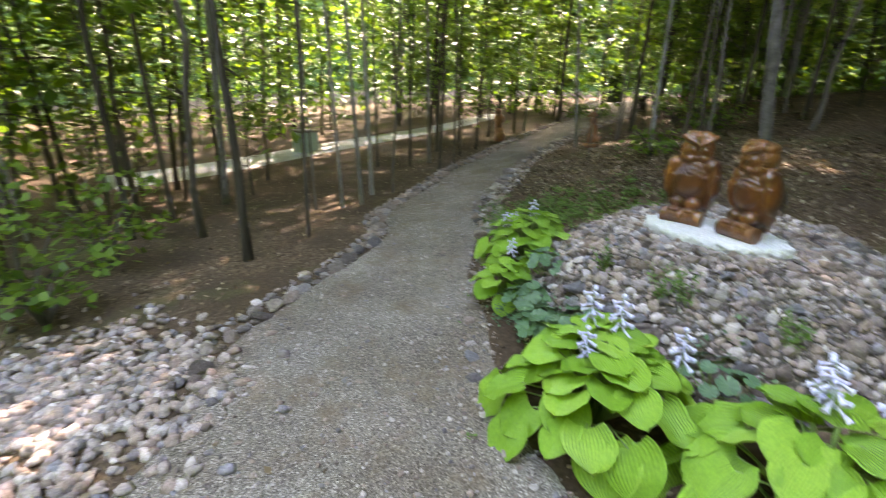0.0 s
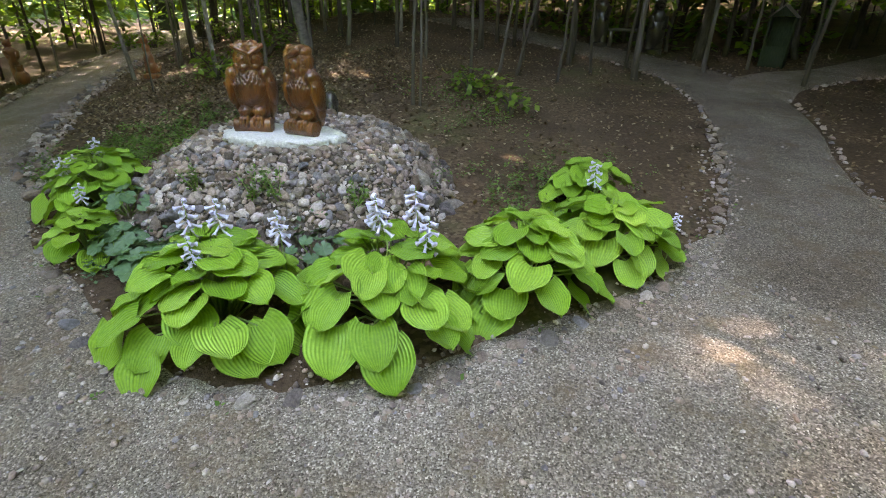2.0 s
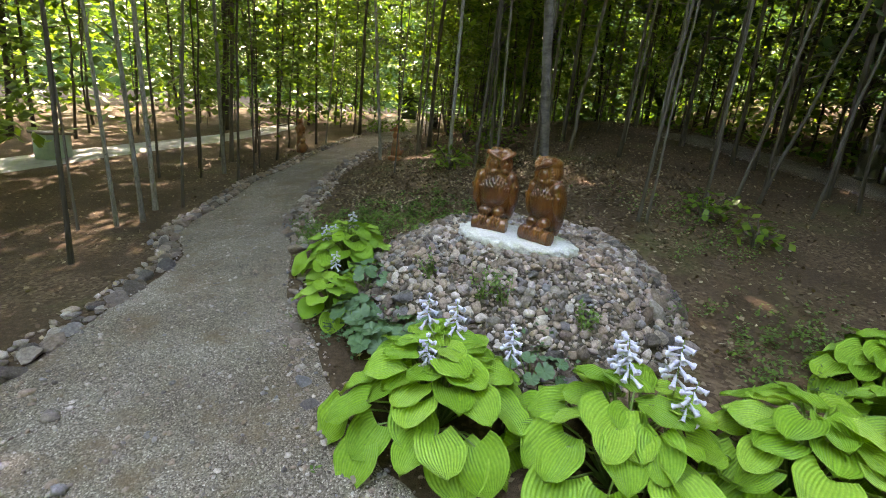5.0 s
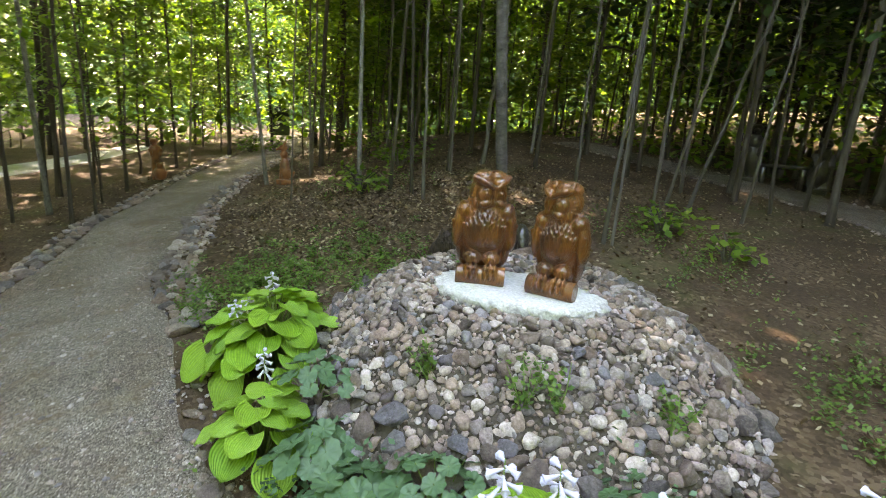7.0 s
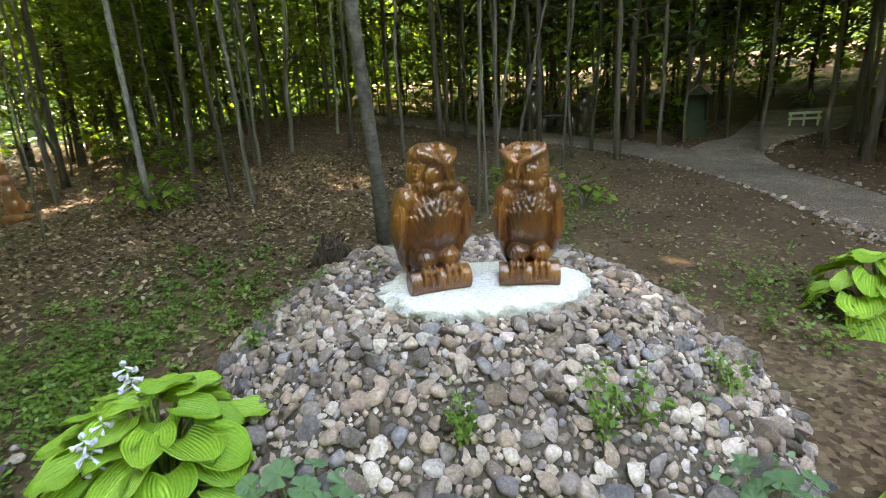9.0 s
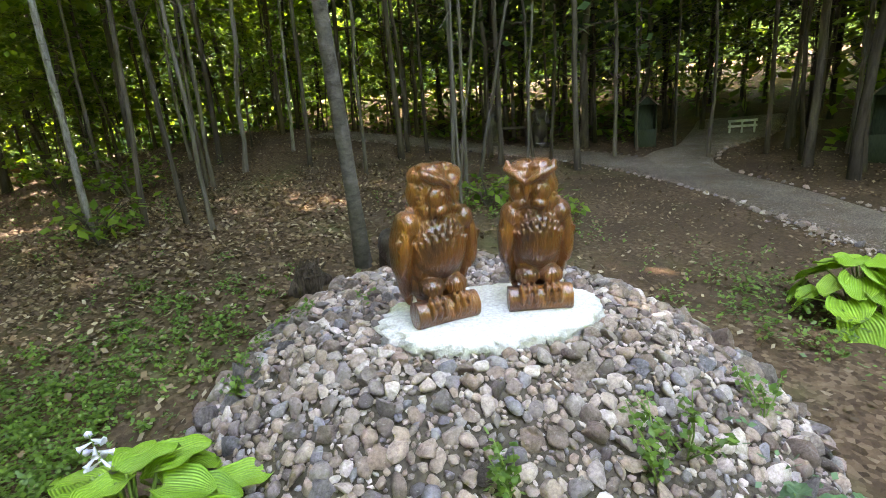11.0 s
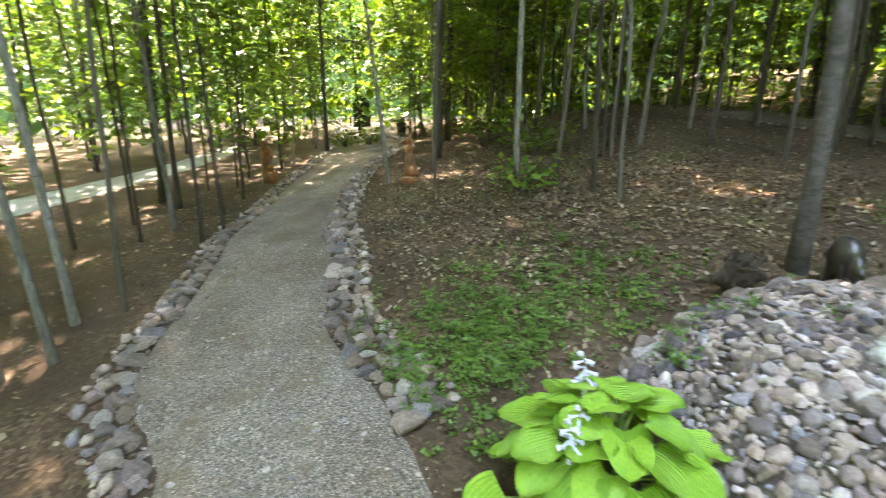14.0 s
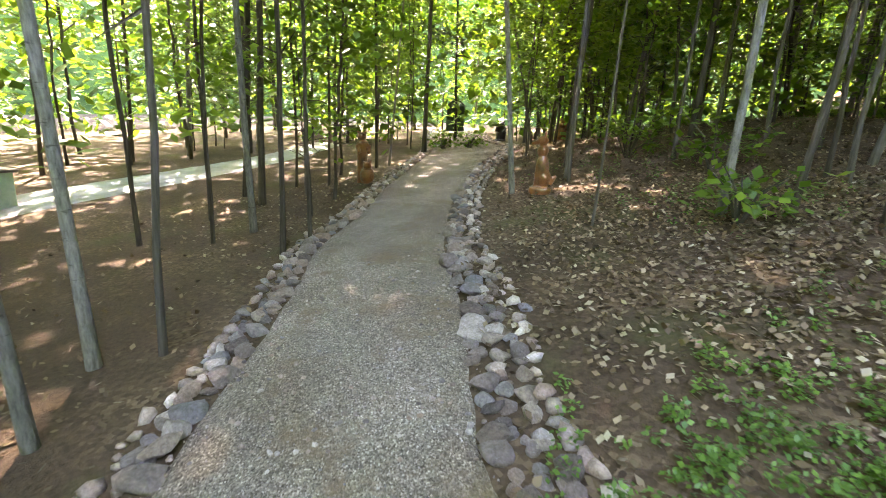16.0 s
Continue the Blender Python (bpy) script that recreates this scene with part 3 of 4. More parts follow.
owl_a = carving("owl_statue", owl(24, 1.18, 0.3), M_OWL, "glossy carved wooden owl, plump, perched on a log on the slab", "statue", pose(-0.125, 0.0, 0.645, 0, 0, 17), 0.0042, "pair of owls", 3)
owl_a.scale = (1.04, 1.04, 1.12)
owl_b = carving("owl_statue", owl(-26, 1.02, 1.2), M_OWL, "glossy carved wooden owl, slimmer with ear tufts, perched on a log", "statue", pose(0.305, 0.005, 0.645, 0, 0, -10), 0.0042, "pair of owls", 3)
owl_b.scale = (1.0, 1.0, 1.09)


# ---- hostas ----
def hosta_leaf(seed, blunt):
    """A heart-shaped ribbed leaf along +y, base at the origin, one unit long."""
    r = random.Random(seed)
    nu, nv = 12, 14
    verts, faces, uvs = [], [], []
    droop, cup, wave = r.uniform(0.08, 0.28), r.uniform(0.08, 0.24), r.uniform(0.02, 0.05)
    for j in range(nv + 1):
        v = j / nv
        w = 0.55 * blunt * (math.sin(math.pi * min(1, v * 0.9 + 0.1) ** 0.8) ** 0.56 if v < 1 else 0.0)
        for i in range(nu + 1):
            u = i / nu * 2 - 1
            lobe = 0.15 * abs(u) ** 1.3 * max(0.0, 1 - v * 2.6)
            y = v - lobe - 0.02 * abs(u)
            x = u * w
            z = cup * abs(u) ** 1.5 * (1 - 0.4 * v) * 0.6 - droop * v * v * 0.8 + wave * math.sin(v * 11 + seed + u) * abs(u) - 0.03 * (1 - abs(u)) + 0.006 * math.sin(u * 24)
            verts.append((x, y, z))
            uvs.append((i / nu, v))
    for j in range(nv):
        for i in range(nu):
            a = j * (nu + 1) + i
            faces.append((a, a + 1, a + nu + 2, a + nu + 1))
    me = mesh_from("leaf", verts, faces, M_HOSTA)
    layer = me.uv_layers.new(name="UVMap")
    for lp in me.loops:
        layer.data[lp.index].uv = uvs[lp.vertex_index]
    return me


HOSTA_LEAVES = [hosta_leaf(i, b) for i, b in enumerate((0.95, 1.05, 1.15, 0.9, 1.1, 1.0, 1.08))]


def flower_spike(r):
    """Nodding lilac bells round the top of a stalk; base at the origin, one unit high."""
    lean = Vector((r.uniform(-0.18, 0.18), r.uniform(-0.18, 0.18), 1))
    top = lean
    v, f = tube([(0, 0, 0), tuple(lean * 0.5 + Vector((0.01, 0, 0))), tuple(top)], [0.009, 0.007, 0.003], 6)
    bells = []
    for k in range(15):
        t = 0.76 + 0.24 * k / 15
        a = k * 2.4
        p = lean * t
        d = Vector((math.cos(a), math.sin(a), -0.75 + 0.6 * (k / 16))).normalized()
        ln = 0.10 * (1.1 - 0.5 * k / 16)
        bells.append(tube([p, p + d * ln * 0.4, p + d * ln * 0.8, p + d * ln], [0.003, 0.009, 0.013, 0.023], 6, False))
    return mesh_from("stalk", v, f, M_STEM), mesh_from("bells", *stack(bells), M_PETAL)


def hosta(x, y, spread, height, leaves, size, spikes, seed, label):
    r = random.Random(seed)
    root = thing("hosta", label, "plant", pose(x, y, land(x, y)), group="hostas of the flower bed")
    for i in range(leaves):
        f = (i + 0.5) / leaves
        a = i * 2.39996 + r.uniform(-0.3, 0.3)
        rad = spread * (0.12 + 0.88 * f ** 0.6) * r.uniform(0.85, 1.08)
        up = height * (1.0 - 0.85 * f ** 1.5) * r.uniform(0.88, 1.1) + 0.03
        s = size * (0.75 + 0.35 * f) * r.uniform(0.82, 1.15)
        ln = max(0.0, rad - s * 0.45)
        bx, by = math.cos(a) * ln, math.sin(a) * ln
        pitch = 4 - 50 * f ** 1.3 + r.uniform(-14, 14)
        m = Matrix.Translation((bx, by, up)) @ pose(0, 0, 0, 0, 0, math.degrees(a) - 90 + r.uniform(-30, 30)) @ pose(0, 0, 0, pitch, r.uniform(-16, 16), 0) @ Matrix.Diagonal((s * r.uniform(0.9, 1.1), s, s, 1))
        part("leaf", HOSTA_LEAVES[r.randrange(7)], root, m=m)
        part("leaf_stalk", mesh_from("leaf_stalk", *tube([(bx * 0.08, by * 0.08, 0.0), (bx * 0.5, by * 0.5, up * 0.75), (bx, by, up)], [0.007, 0.006, 0.004], 5), M_STEM), root)
    for dx, dy, hgt in spikes:
        st, be = flower_spike(r)
        k = part("flower_stalk", st, root, "thin green flower stalk", pose(dx, dy, 0) @ Matrix.Scale(hgt, 4))
        part("flower_head", be, k, "drooping pale lilac bells")


hosta(0.62, -1.53, 0.53, 0.42, 58, 0.198, [(-0.18, 0.12, 0.66), (-0.02, 0.16, 0.66), (0.0, -0.02, 0.56), (0.28, 0.22, 0.6), (0.04, -0.10, 0.48)], 1, "large lime green hosta with lilac flower spikes beside the path")
hosta(1.48, -1.30, 0.52, 0.43, 52, 0.208, [(-0.12, 0.1, 0.66), (0.02, 0.1, 0.68), (0.12, 0.14, 0.74), (0.12, 0.02, 0.62)], 2, "large lime green hosta with lilac flowers at the gravel edge")
hosta(2.10, -0.86, 0.45, 0.40, 42, 0.2, [], 3, "lime green hosta with broad ribbed leaves on dark soil")
hosta(2.58, -0.34, 0.42, 0.38, 42, 0.185, [(-0.10, 0.16, 0.56), (0.34, 0.0, 0.34)], 4, "lime green hosta with one lilac flower spike near the trail")
hosta(2.42, 0.36, 0.36, 0.33, 34, 0.17, [], 8, "smaller lime green hosta behind the others on dark soil")
hosta(-1.16, -0.56, 0.44, 0.42, 58, 0.172, [(-0.05, 0.12, 0.54), (-0.16, -0.12, 0.47), (-0.06, -0.14, 0.47)], 5, "round lime green hosta with white lilac flowers beside the mound")
hosta(-0.72, -1.12, 0.28, 0.27, 20, 0.16, [(-0.08, 0.1, 0.46)], 6, "small lime green hosta between path and weeds")


# ---- trees ----
def leaf_cards(centres, size, r, droop=0.4):
    """Many small folded leaves, two triangles each, round the given centres."""
    n = len(centres)
    c = np.asarray(centres)
    a = r.uniform(0, 2 * np.pi, n)
    tilt = r.normal(-droop * 0.5, 0.45, n)
    s = size * r.uniform(0.65, 1.25, n)
    d = np.stack([np.cos(a) * np.cos(tilt), np.sin(a) * np.cos(tilt), np.sin(tilt)], 1)
    side = np.stack([-np.sin(a), np.cos(a), r.normal(0, 0.35, n)], 1)
    side /= np.linalg.norm(side, axis=1)[:, None]
    v = np.stack([c, c + d * (s * 0.5)[:, None] + side * (s * 0.36)[:, None], c + d * s[:, None], c + d * (s * 0.5)[:, None] - side * (s * 0.36)[:, None]], 1).reshape(-1, 3)
    return v, [(4 * i, 4 * i + 1, 4 * i + 2, 4 * i + 3) for i in range(n)]


def tree_shape(seed, height, radius, clear, limbs, leaves, size, reach, sway=0.9, base_flare=1.35, twigs=True):
    """Trunk with limbs, and a crown of leaf sprays, as two meshes' data. Leaf sprays lie in flat layers along the limbs."""
    r = np.random.default_rng(seed)
    n = 26
    wob = np.cumsum(r.normal(0, sway / n, (n + 1, 2)), axis=0)
    wob -= wob[0]
    trunk = [(wob[i, 0], wob[i, 1], height * (i / n) - 0.12 * (i == 0)) for i in range(n + 1)]
    rad = [radius * ((1 - 0.8 * i / n) + (base_flare - 1) * (i == 0)) for i in range(n + 1)]
    T, spots = np.array(trunk), []
    tv, tf = tube(trunk, rad, 9)
    verts, faces = [tuple(p) for p in tv], list(tf)

    def graft(line, radii, sides):
        """A limb whose root shares a vertex with the trunk."""
        v, f = tube(line, radii, sides, False)
        toward = np.array(line[0]) + (np.array(line[1]) - np.array(line[0])) * 0.1
        root = int(np.argmin(((tv - toward) ** 2).sum(1)))
        k = len(verts) - 1
        verts.extend(tuple(p) for p in v[1:])
        faces.extend(tuple(root if i == 0 else i + k for i in q) for q in f)

    for k in range(limbs):
        z = height * round((clear + (0.97 - clear) * (k + r.uniform(0, 1)) / limbs) * n) / n
        p = np.array([np.interp(z, T[:, 2], T[:, i]) for i in range(3)])
        a = k * 2.4 + r.uniform(-0.5, 0.5)
        ln = reach * (1.0 - 0.45 * (z / height)) * r.uniform(0.7, 1.2)
        rise = r.uniform(0.05, 0.5)
        q = [p + np.array([math.cos(a) * t * ln, math.sin(a) * t * ln, rise * ln * t - 0.25 * ln * t * t]) for t in (0, 0.35, 0.7, 1.0)]
        rr = radius * 0.32 * (1 - 0.5 * z / height)
        graft(q, [rr, rr * 0.7, rr * 0.45, rr * 0.15], 5)
        per = leaves // limbs
        t = r.uniform(0.25, 1.1, per)
        base = p + np.stack([np.cos(a) * t * ln, np.sin(a) * t * ln, rise * ln * t - 0.25 * ln * t * t], 1)
        wide_ = 0.32 * ln * (0.4 + 0.6 * np.sin(np.pi * np.clip(t, 0, 1)))
        off = r.normal(0, 1, (per, 3)) * np.stack([wide_, wide_, 0.12 * np.ones(per)], 1)
        spots.append(base + off)
    if twigs:
        for k in range(16):
            z = height * round(r.uniform(0.1, max(0.12, clear)) * n) / n
            p = np.array([np.interp(z, T[:, 2], T[:, i]) for i in range(3)])
            a = r.uniform(0, 6.28)
            ln = r.uniform(0.2, 0.7)
            graft([p, p + np.array([math.cos(a) * ln, math.sin(a) * ln, r.uniform(-0.15, 0.2)])], [0.008, 0.002], 4)
    return (verts, faces), leaf_cards(np.concatenate(spots), size, r)


def tree_kind(name, seed, bark, label, leafmat, **kw):
    wood, crown = tree_shape(seed, **kw)
    w, c = mesh_from("trunk", *wood, bark), mesh_from("crown", *crown, leafmat, False)
    return name, w, c, label


KINDS = {}
for i in range(3):
    KINDS["pole", i] = tree_kind("forest_tree", 100 + i, M_BARK_DARK, "tall thin forest tree with dark bark and a high green crown", M_LEAF, height=10 + i, radius=0.05, clear=0.40, limbs=12, leaves=1450, size=0.15, reach=1.9)
    KINDS["grey", i] = tree_kind("forest_tree", 110 + i, M_BARK_GREY, "slender grey-barked tree with a high green crown", M_LEAF, height=10.5 + i, radius=0.048, clear=0.42, limbs=11, leaves=1400, size=0.15, reach=1.8)
    KINDS["pale", i] = tree_kind("birch_tree", 120 + i, M_BARK_PALE, "pale grey tree with dark marks on smooth bark", M_LEAF, height=10 + i, radius=0.065, clear=0.48, limbs=11, leaves=1350, size=0.15, reach=1.9, sway=0.2)
    KINDS["fleck", i] = tree_kind("forest_tree", 160 + i, M_BARK_FLECK, "slender dark trunk with pale flecked bark and bare twigs", M_LEAF, height=10.5, radius=0.065, clear=0.42, limbs=11, leaves=1350, size=0.15, reach=1.9, sway=0.2)
    # Added kind: its high crown blocks sun and sky from above the view.
    KINDS["tall", i] = tree_kind("canopy_tree", 170 + i, M_BARK_DARK, "tall straight tree with dark bark and a broad high crown, added for shade", M_LEAF, height=12.5 + i, radius=0.062, clear=0.5, limbs=20, leaves=3200, size=0.21, reach=3.0, sway=0.4)
    KINDS["sapling", i] = tree_kind("sapling", 130 + i, M_BARK_DARK, "young leafy tree with layered bright green sprays", M_LEAF, height=4.6 + 0.8 * i, radius=0.028, clear=0.22, limbs=16, leaves=1400, size=0.115, reach=1.35, sway=0.5)
    KINDS["leafy", i] = tree_kind("leafy_tree", 140 + i, M_BARK_GREY, "leafy tree with low hanging green branches", M_LEAF, height=9 + i, radius=0.07, clear=0.18, limbs=22, leaves=2150, size=0.155, reach=2.1)
    KINDS["pine", i] = tree_kind("conifer", 150 + i, M_BARK_DARK, "dark conifer with drooping needled branches", M_LEAF_PINE, height=10 + i, radius=0.09, clear=0.16, limbs=30, leaves=2000, size=0.17, reach=1.7)
TREES = []


def plant_tree(kind, x, y, scale=1.0, thick=1.0, lean=(0, 0), turn=None, rnd=random.Random(11)):
    key = (kind, rnd.randrange(3))
    name, w, c, label = KINDS[key]
    root = thing(name, label, "tree", pose(x, y, land(x, y), lean[0], lean[1], 0) @ pose(0, 0, 0, 0, 0, rnd.uniform(0, 360) if turn is None else turn), group="woodland trees")
    root.scale = (scale * thick, scale * thick, scale)
    part("trunk", w, root)
    k = part("crown", c, root)
    k.scale = (1 / thick, 1 / thick, 1)
    TREES.append((x, y))


wobble = random.Random(2)
plant_tree("fleck", -0.46, 1.6, 1.25, 0.66, (10, -2.5), 40)
# Trees that stand close to the ways: kind, place, girth against the kind's own, lean in degrees.
for kind, x, y, thick, lean in (
    ("grey", 0.38, 2.3, 0.65, (0, 0)), ("grey", 0.46, 2.32, 0.5, (-2, 2)), ("grey", 0.78, 3.6, 0.7, (0, 1)),
    ("grey", 0.97, 4.9, 0.8, (0, 8)), ("grey", 1.26, 4.85, 0.9, (0, 10)), ("grey", -1.77, 2.65, 0.7, (0, 0)), ("pole", -2.5, 5.1, 0.8, (0, 0)),
    ("pale", -3.05, 3.2, 0.85, (0, -2)), ("pole", -2.1, 2.98, 0.75, (0, -2)), ("grey", -2.32, 4.8, 0.9, (0, 0)), ("grey", -5.25, 4.95, 0.85, (0, 0)),
    ("pale", -5.5, 4.02, 0.95, (0, -7)), ("grey", -3.95, 2.85, 0.45, (0, 0)), ("pale", -9.5, 5.75, 0.7, (0, 5)), ("pole", -3.12, -2.68, 1.5, (0, -3)),
    ("pole", -3.55, -1.95, 0.85, (0, -1)), ("pole", -4.6, -3.05, 1.7, (0, 0)), ("pale", -4.79, -1.15, 0.7, (0, -5)),
    ("pale", -4.72, -0.88, 0.85, (0, -4)), ("grey", -4.98, -1.5, 0.6, (0, -5)), ("pale", -5.3, -0.5, 0.95, (0, -2)), ("grey", -5.1, -0.22, 0.8, (0, 0)),
    ("pale", -7.2, 1.5, 1.05, (0, 3)), ("pole", -7.9, 0.6, 0.9, (0, 0)), ("pole", -9.1, 3.3, 0.8, (0, 0)), ("pole", -8.7, 3.65, 0.8, (0, 0)),
    ("grey", -5.08, 4.7, 0.8, (0, -2)), ("pole", -2.6, 3.3, 0.9, (0, 3)), ("grey", -9.2, 10.9, 1.5, (0, -14)), ("pole", -7.2, 1.05, 0.7, (0, 0)),
    ("pole", 0.5, 7.3, 1.3, (0, 0)), ("pole", 0.85, 7.3, 1.1, (0, 1)), ("grey", 5.2, 7.35, 0.95, (0, 0)), ("grey", 5.75, 8.3, 0.9, (0, 0)), ("grey", 6.25, 7.65, 1.0, (0, 0)),
    ("pole", 5.95, 2.85, 2.5, (0, 1)), ("pole", 9.6, 7.5, 1.7, (0, 0)), ("grey", -0.35, 5.1, 0.9, (0, 0)), ("pole", -6.15, 1.2, 0.9, (0, 0)),
    ("pole", -8.2, 1.5, 0.8, (0, 0)), ("pole", -6.3, 1.6, 0.7, (0, 0)),
    # Most from (5.6, 5.75) on are added so their crowns shade the trail.
    ("pine", 8.6, 9.9, 1.0, (0, 0)), ("pine", 10.3, 8.4, 1.0, (0, 0)), ("pine", -13.5, 12.9, 1.0, (0, 0)), ("pole", 1.9, 9.9, 1.2, (0, 0)), ("pole", 5.6, 5.75, 1.0, (0, 2)), ("pole", 6.6, 4.9, 1.2, (0, 0)), ("pine", 7.4, 6.0, 0.9, (0, 0)), ("pole", 6.4, 3.7, 1.0, (0, -2)),
    ("pole", 6.9, 1.7, 1.3, (0, 0)), ("pine", 3.1, 10.2, 1.0, (0, 0)), ("pine", 4.7, 9.7, 1.0, (0, 0)), ("pine", 1.0, 9.9, 0.9, (0, 0)), ("pine", -0.6, 8.0, 0.9, (0, 0)), ("pole", 2.6, 9.6, 0.8, (0, 0)),
    ("leafy", 4.3, 6.6, 0.9, (0, 0)), ("grey", 1.9, 4.7, 0.7, (0, 3)), ("pole", 2.4, 5.7, 0.8, (0, -2)), ("pole", 1.2, 6.1, 0.9, (0, 0)), ("leafy", 6.0, 0.7, 0.9, (0, 0)), ("leafy", 6.3, -0.9, 0.9, (0, 0)), ("pine", 5.7, 1.8, 0.9, (0, 0)), ("pine", 2.0, 7.0, 0.9, (0, 0)), ("pole", 3.0, 6.5, 1.0, (0, 0)), ("leafy", 7.6, 5.0, 0.9, (0, 0)), ("leafy", -4.2, 6.0, 0.7, (0, 0)), ("leafy", -3.3, 7.2, 0.7, (0, 0)),
):
    plant_tree(kind, x, y, 1.25, thick * (0.42 if x < -3.3 else 0.47), (lean[0] + wobble.uniform(-3, 3), lean[1] + wobble.uniform(-2, 2)))

# Tall trees added to shade the slopes on both sides; crowns mostly out of view.
for x, y in ((-8.4, 2.3), (-8.9, -2.5), (-6.4, -3.4), (-9.2, 2.5), (-8.2, -3.2), (-5.6, 5.7), (-6.5, 7.6), (-4.4, 7.6), (-2.7, 6.7), (-9.5, 5.4), (-15.4, 3.0), (-14.8, 0.3), (-14.7, -1.7), (-14.9, 5.7), (-14.7, 7.6), (5.7, 2.4), (6.2, 4.4), (3.1, 5.6), (7.2, -0.4), (6.9, 2.7),
             (-15.8, 6.2), (-16.0, 0.0), (-16.4, -3.0), (-15.2, 8.8), (-10.6, 8.0), (-1.2, 6.0), (0.3, 6.6), (2.0, 6.3), (5.9, 3.4), (6.7, 5.7), (6.0, 0.0), (6.6, -1.9), (7.4, 1.6), (7.6, 3.9), (8.4, 6.4), (5.2, 9.2),
             (3.4, 10.6), (0.9, 10.8), (-2.0, 9.2), (-4.9, 10.0), (-3.9, -4.9), (-5.2, -3.9)):
    plant_tree("tall", x, y, wobble.uniform(0.95, 1.15) * (1.25 if x < -14 and y < 0.5 else 1.0), wobble.uniform(0.5, 1.0), (wobble.uniform(-2.5, 2.5), wobble.uniform(-2.5, 2.5)))

KEEP_OUT = [np.concatenate([PATH_LEFT, PATH_RIGHT[::-1]]), np.concatenate([TRAIL_LEFT, TRAIL_RIGHT[::-1]]), np.concatenate([FORK_LEFT, FORK_RIGHT[::-1]])]
wood_rng = random.Random(3)


# Spots that the sun reaches through gaps in the canopy: place and width.
SUNNY = [(-0.9, -3.8, 1.1), (3.2, -0.9, 0.3), (-8.2, 4.2, 0.4), (-1.9, 2.4, 0.5)]


def in_sun_gap(x, y):
    sx, sy = math.sin(SUN_ROT), math.cos(SUN_ROT)
    for a, b, w in SUNNY:
        along, across = (x - a) * sx + (y - b) * sy, abs((x - a) * sy - (y - b) * sx)
        if 3 < along < 15 and across < w + 0.5:
            return True
    return False


def clear_of(x, y, gap):
    if in_sun_gap(x, y):
        return False
    if (-5.8 < x < 2.0 and -5 < y < 5.6) or (x < -9.6 and x > -14.5 and -4 < y < 8) or math.hypot(x - 0.6, y + 0.6) < 4.2 or (y < -0.2 and x > -2.6 and y > -9 and x < 7.5) or (0.5 < x < 5.0 and 0 < y < 7.2):
        return False
    if any(inside(x, y, p) for p in KEEP_OUT):
        return False
    for line in (PATH_LEFT, PATH_RIGHT, TRAIL_LEFT, TRAIL_RIGHT, FORK_LEFT, FORK_RIGHT):
        if np.min(np.hypot(line[:, 0] - x, line[:, 1] - y)) < 0.5:
            return False
    return all((x - a) ** 2 + (y - b) ** 2 > gap * gap for a, b in TREES)


def scatter(count, kinds, reach, gap, test=lambda x, y: True, inner=0.0, size=(0.85, 1.15)):
    made = tries = 0
    while made < count and tries < count * 60:
        tries += 1
        a, q = wood_rng.uniform(0, 2 * math.pi), math.sqrt(wood_rng.uniform((inner / reach) ** 2, 1)) * reach
        x, y = -1 + q * math.cos(a), 2 + q * math.sin(a)
        if test(x, y) and clear_of(x, y, gap):
            s = wood_rng.uniform(*size)
            plant_tree(wood_rng.choice(kinds), x, y, s, wood_rng.uniform(0.4, 0.9), (wood_rng.uniform(-3.5, 3.5), wood_rng.uniform(-3.5, 3.5)))
            made += 1


# Dense conifers and leafy trees, added to darken the woods at the back right.
scatter(34, ("pine", "pine", "leafy"), 17, 1.1, lambda x, y: x > 1.5 and y > 5.5, 7)
scatter(125, ("pole", "pole", "grey", "pale"), 15, 0.75, lambda x, y: y > -7)
scatter(34, ("sapling",), 9.5, 0.9, lambda x, y: y > 4 and x < 1.2, 2)
# More leafy trees added as shading canopy at the back right.
scatter(16, ("leafy",), 13, 1.1, lambda x, y: x > 3.5 and y > 3.5, 5)
scatter(85, ("sapling", "sapling", "sapling", "leafy"), 12, 0.7, lambda x, y: x < -5.5 and y > -7, 5)
scatter(110, ("sapling", "sapling", "leafy"), 18, 0.9, lambda x, y: y > 4.5, 5)
scatter(150, ("leafy", "leafy", "pine", "pole", "sapling"), 30, 1.4, lambda x, y: True, 14, (0.9, 1.4))

# The woods farther off: sprays of leaves between dim trunks.
fr = np.random.default_rng(21)
fa = fr.uniform(0, 2 * np.pi, 84000)
fd = fr.uniform(15, 34, 84000)
fx, fy = -1 + fd * np.cos(fa), 2 + fd * np.sin(fa)
fz = np.array([land(a, b) for a, b in zip(fx, fy)]) + 17 * fr.uniform(0.03, 1, 84000) ** 1.1
knot = np.array([noise.noise((a * 0.35, b * 0.35, c * 0.5)) for a, b, c in zip(fx, fy, fz)])
far = np.stack([fx, fy, fz], 1)[(knot > -0.28) & ((fx > -8) | (fy < -6) | (fy > 9) | (fd > 19))]
tagged(new("far_woods", mesh_from("far_woods", *leaf_cards(far, 0.5, fr), M_LEAF, False)), "dense green woods in the distance", "woods", kind="stuff")
ua, ud = fr.uniform(0, 2 * np.pi, 46000), fr.uniform(8.5, 24, 46000)
ux, uy = -1 + ud * np.cos(ua), 2 + ud * np.sin(ua)
uz = np.array([land(a, b) for a, b in zip(ux, uy)]) + 2.6 * fr.uniform(0.02, 1, 46000) ** 1.4
shade = np.array([noise.noise((a * 0.5, b * 0.5, 7.0)) for a, b in zip(ux, uy)])
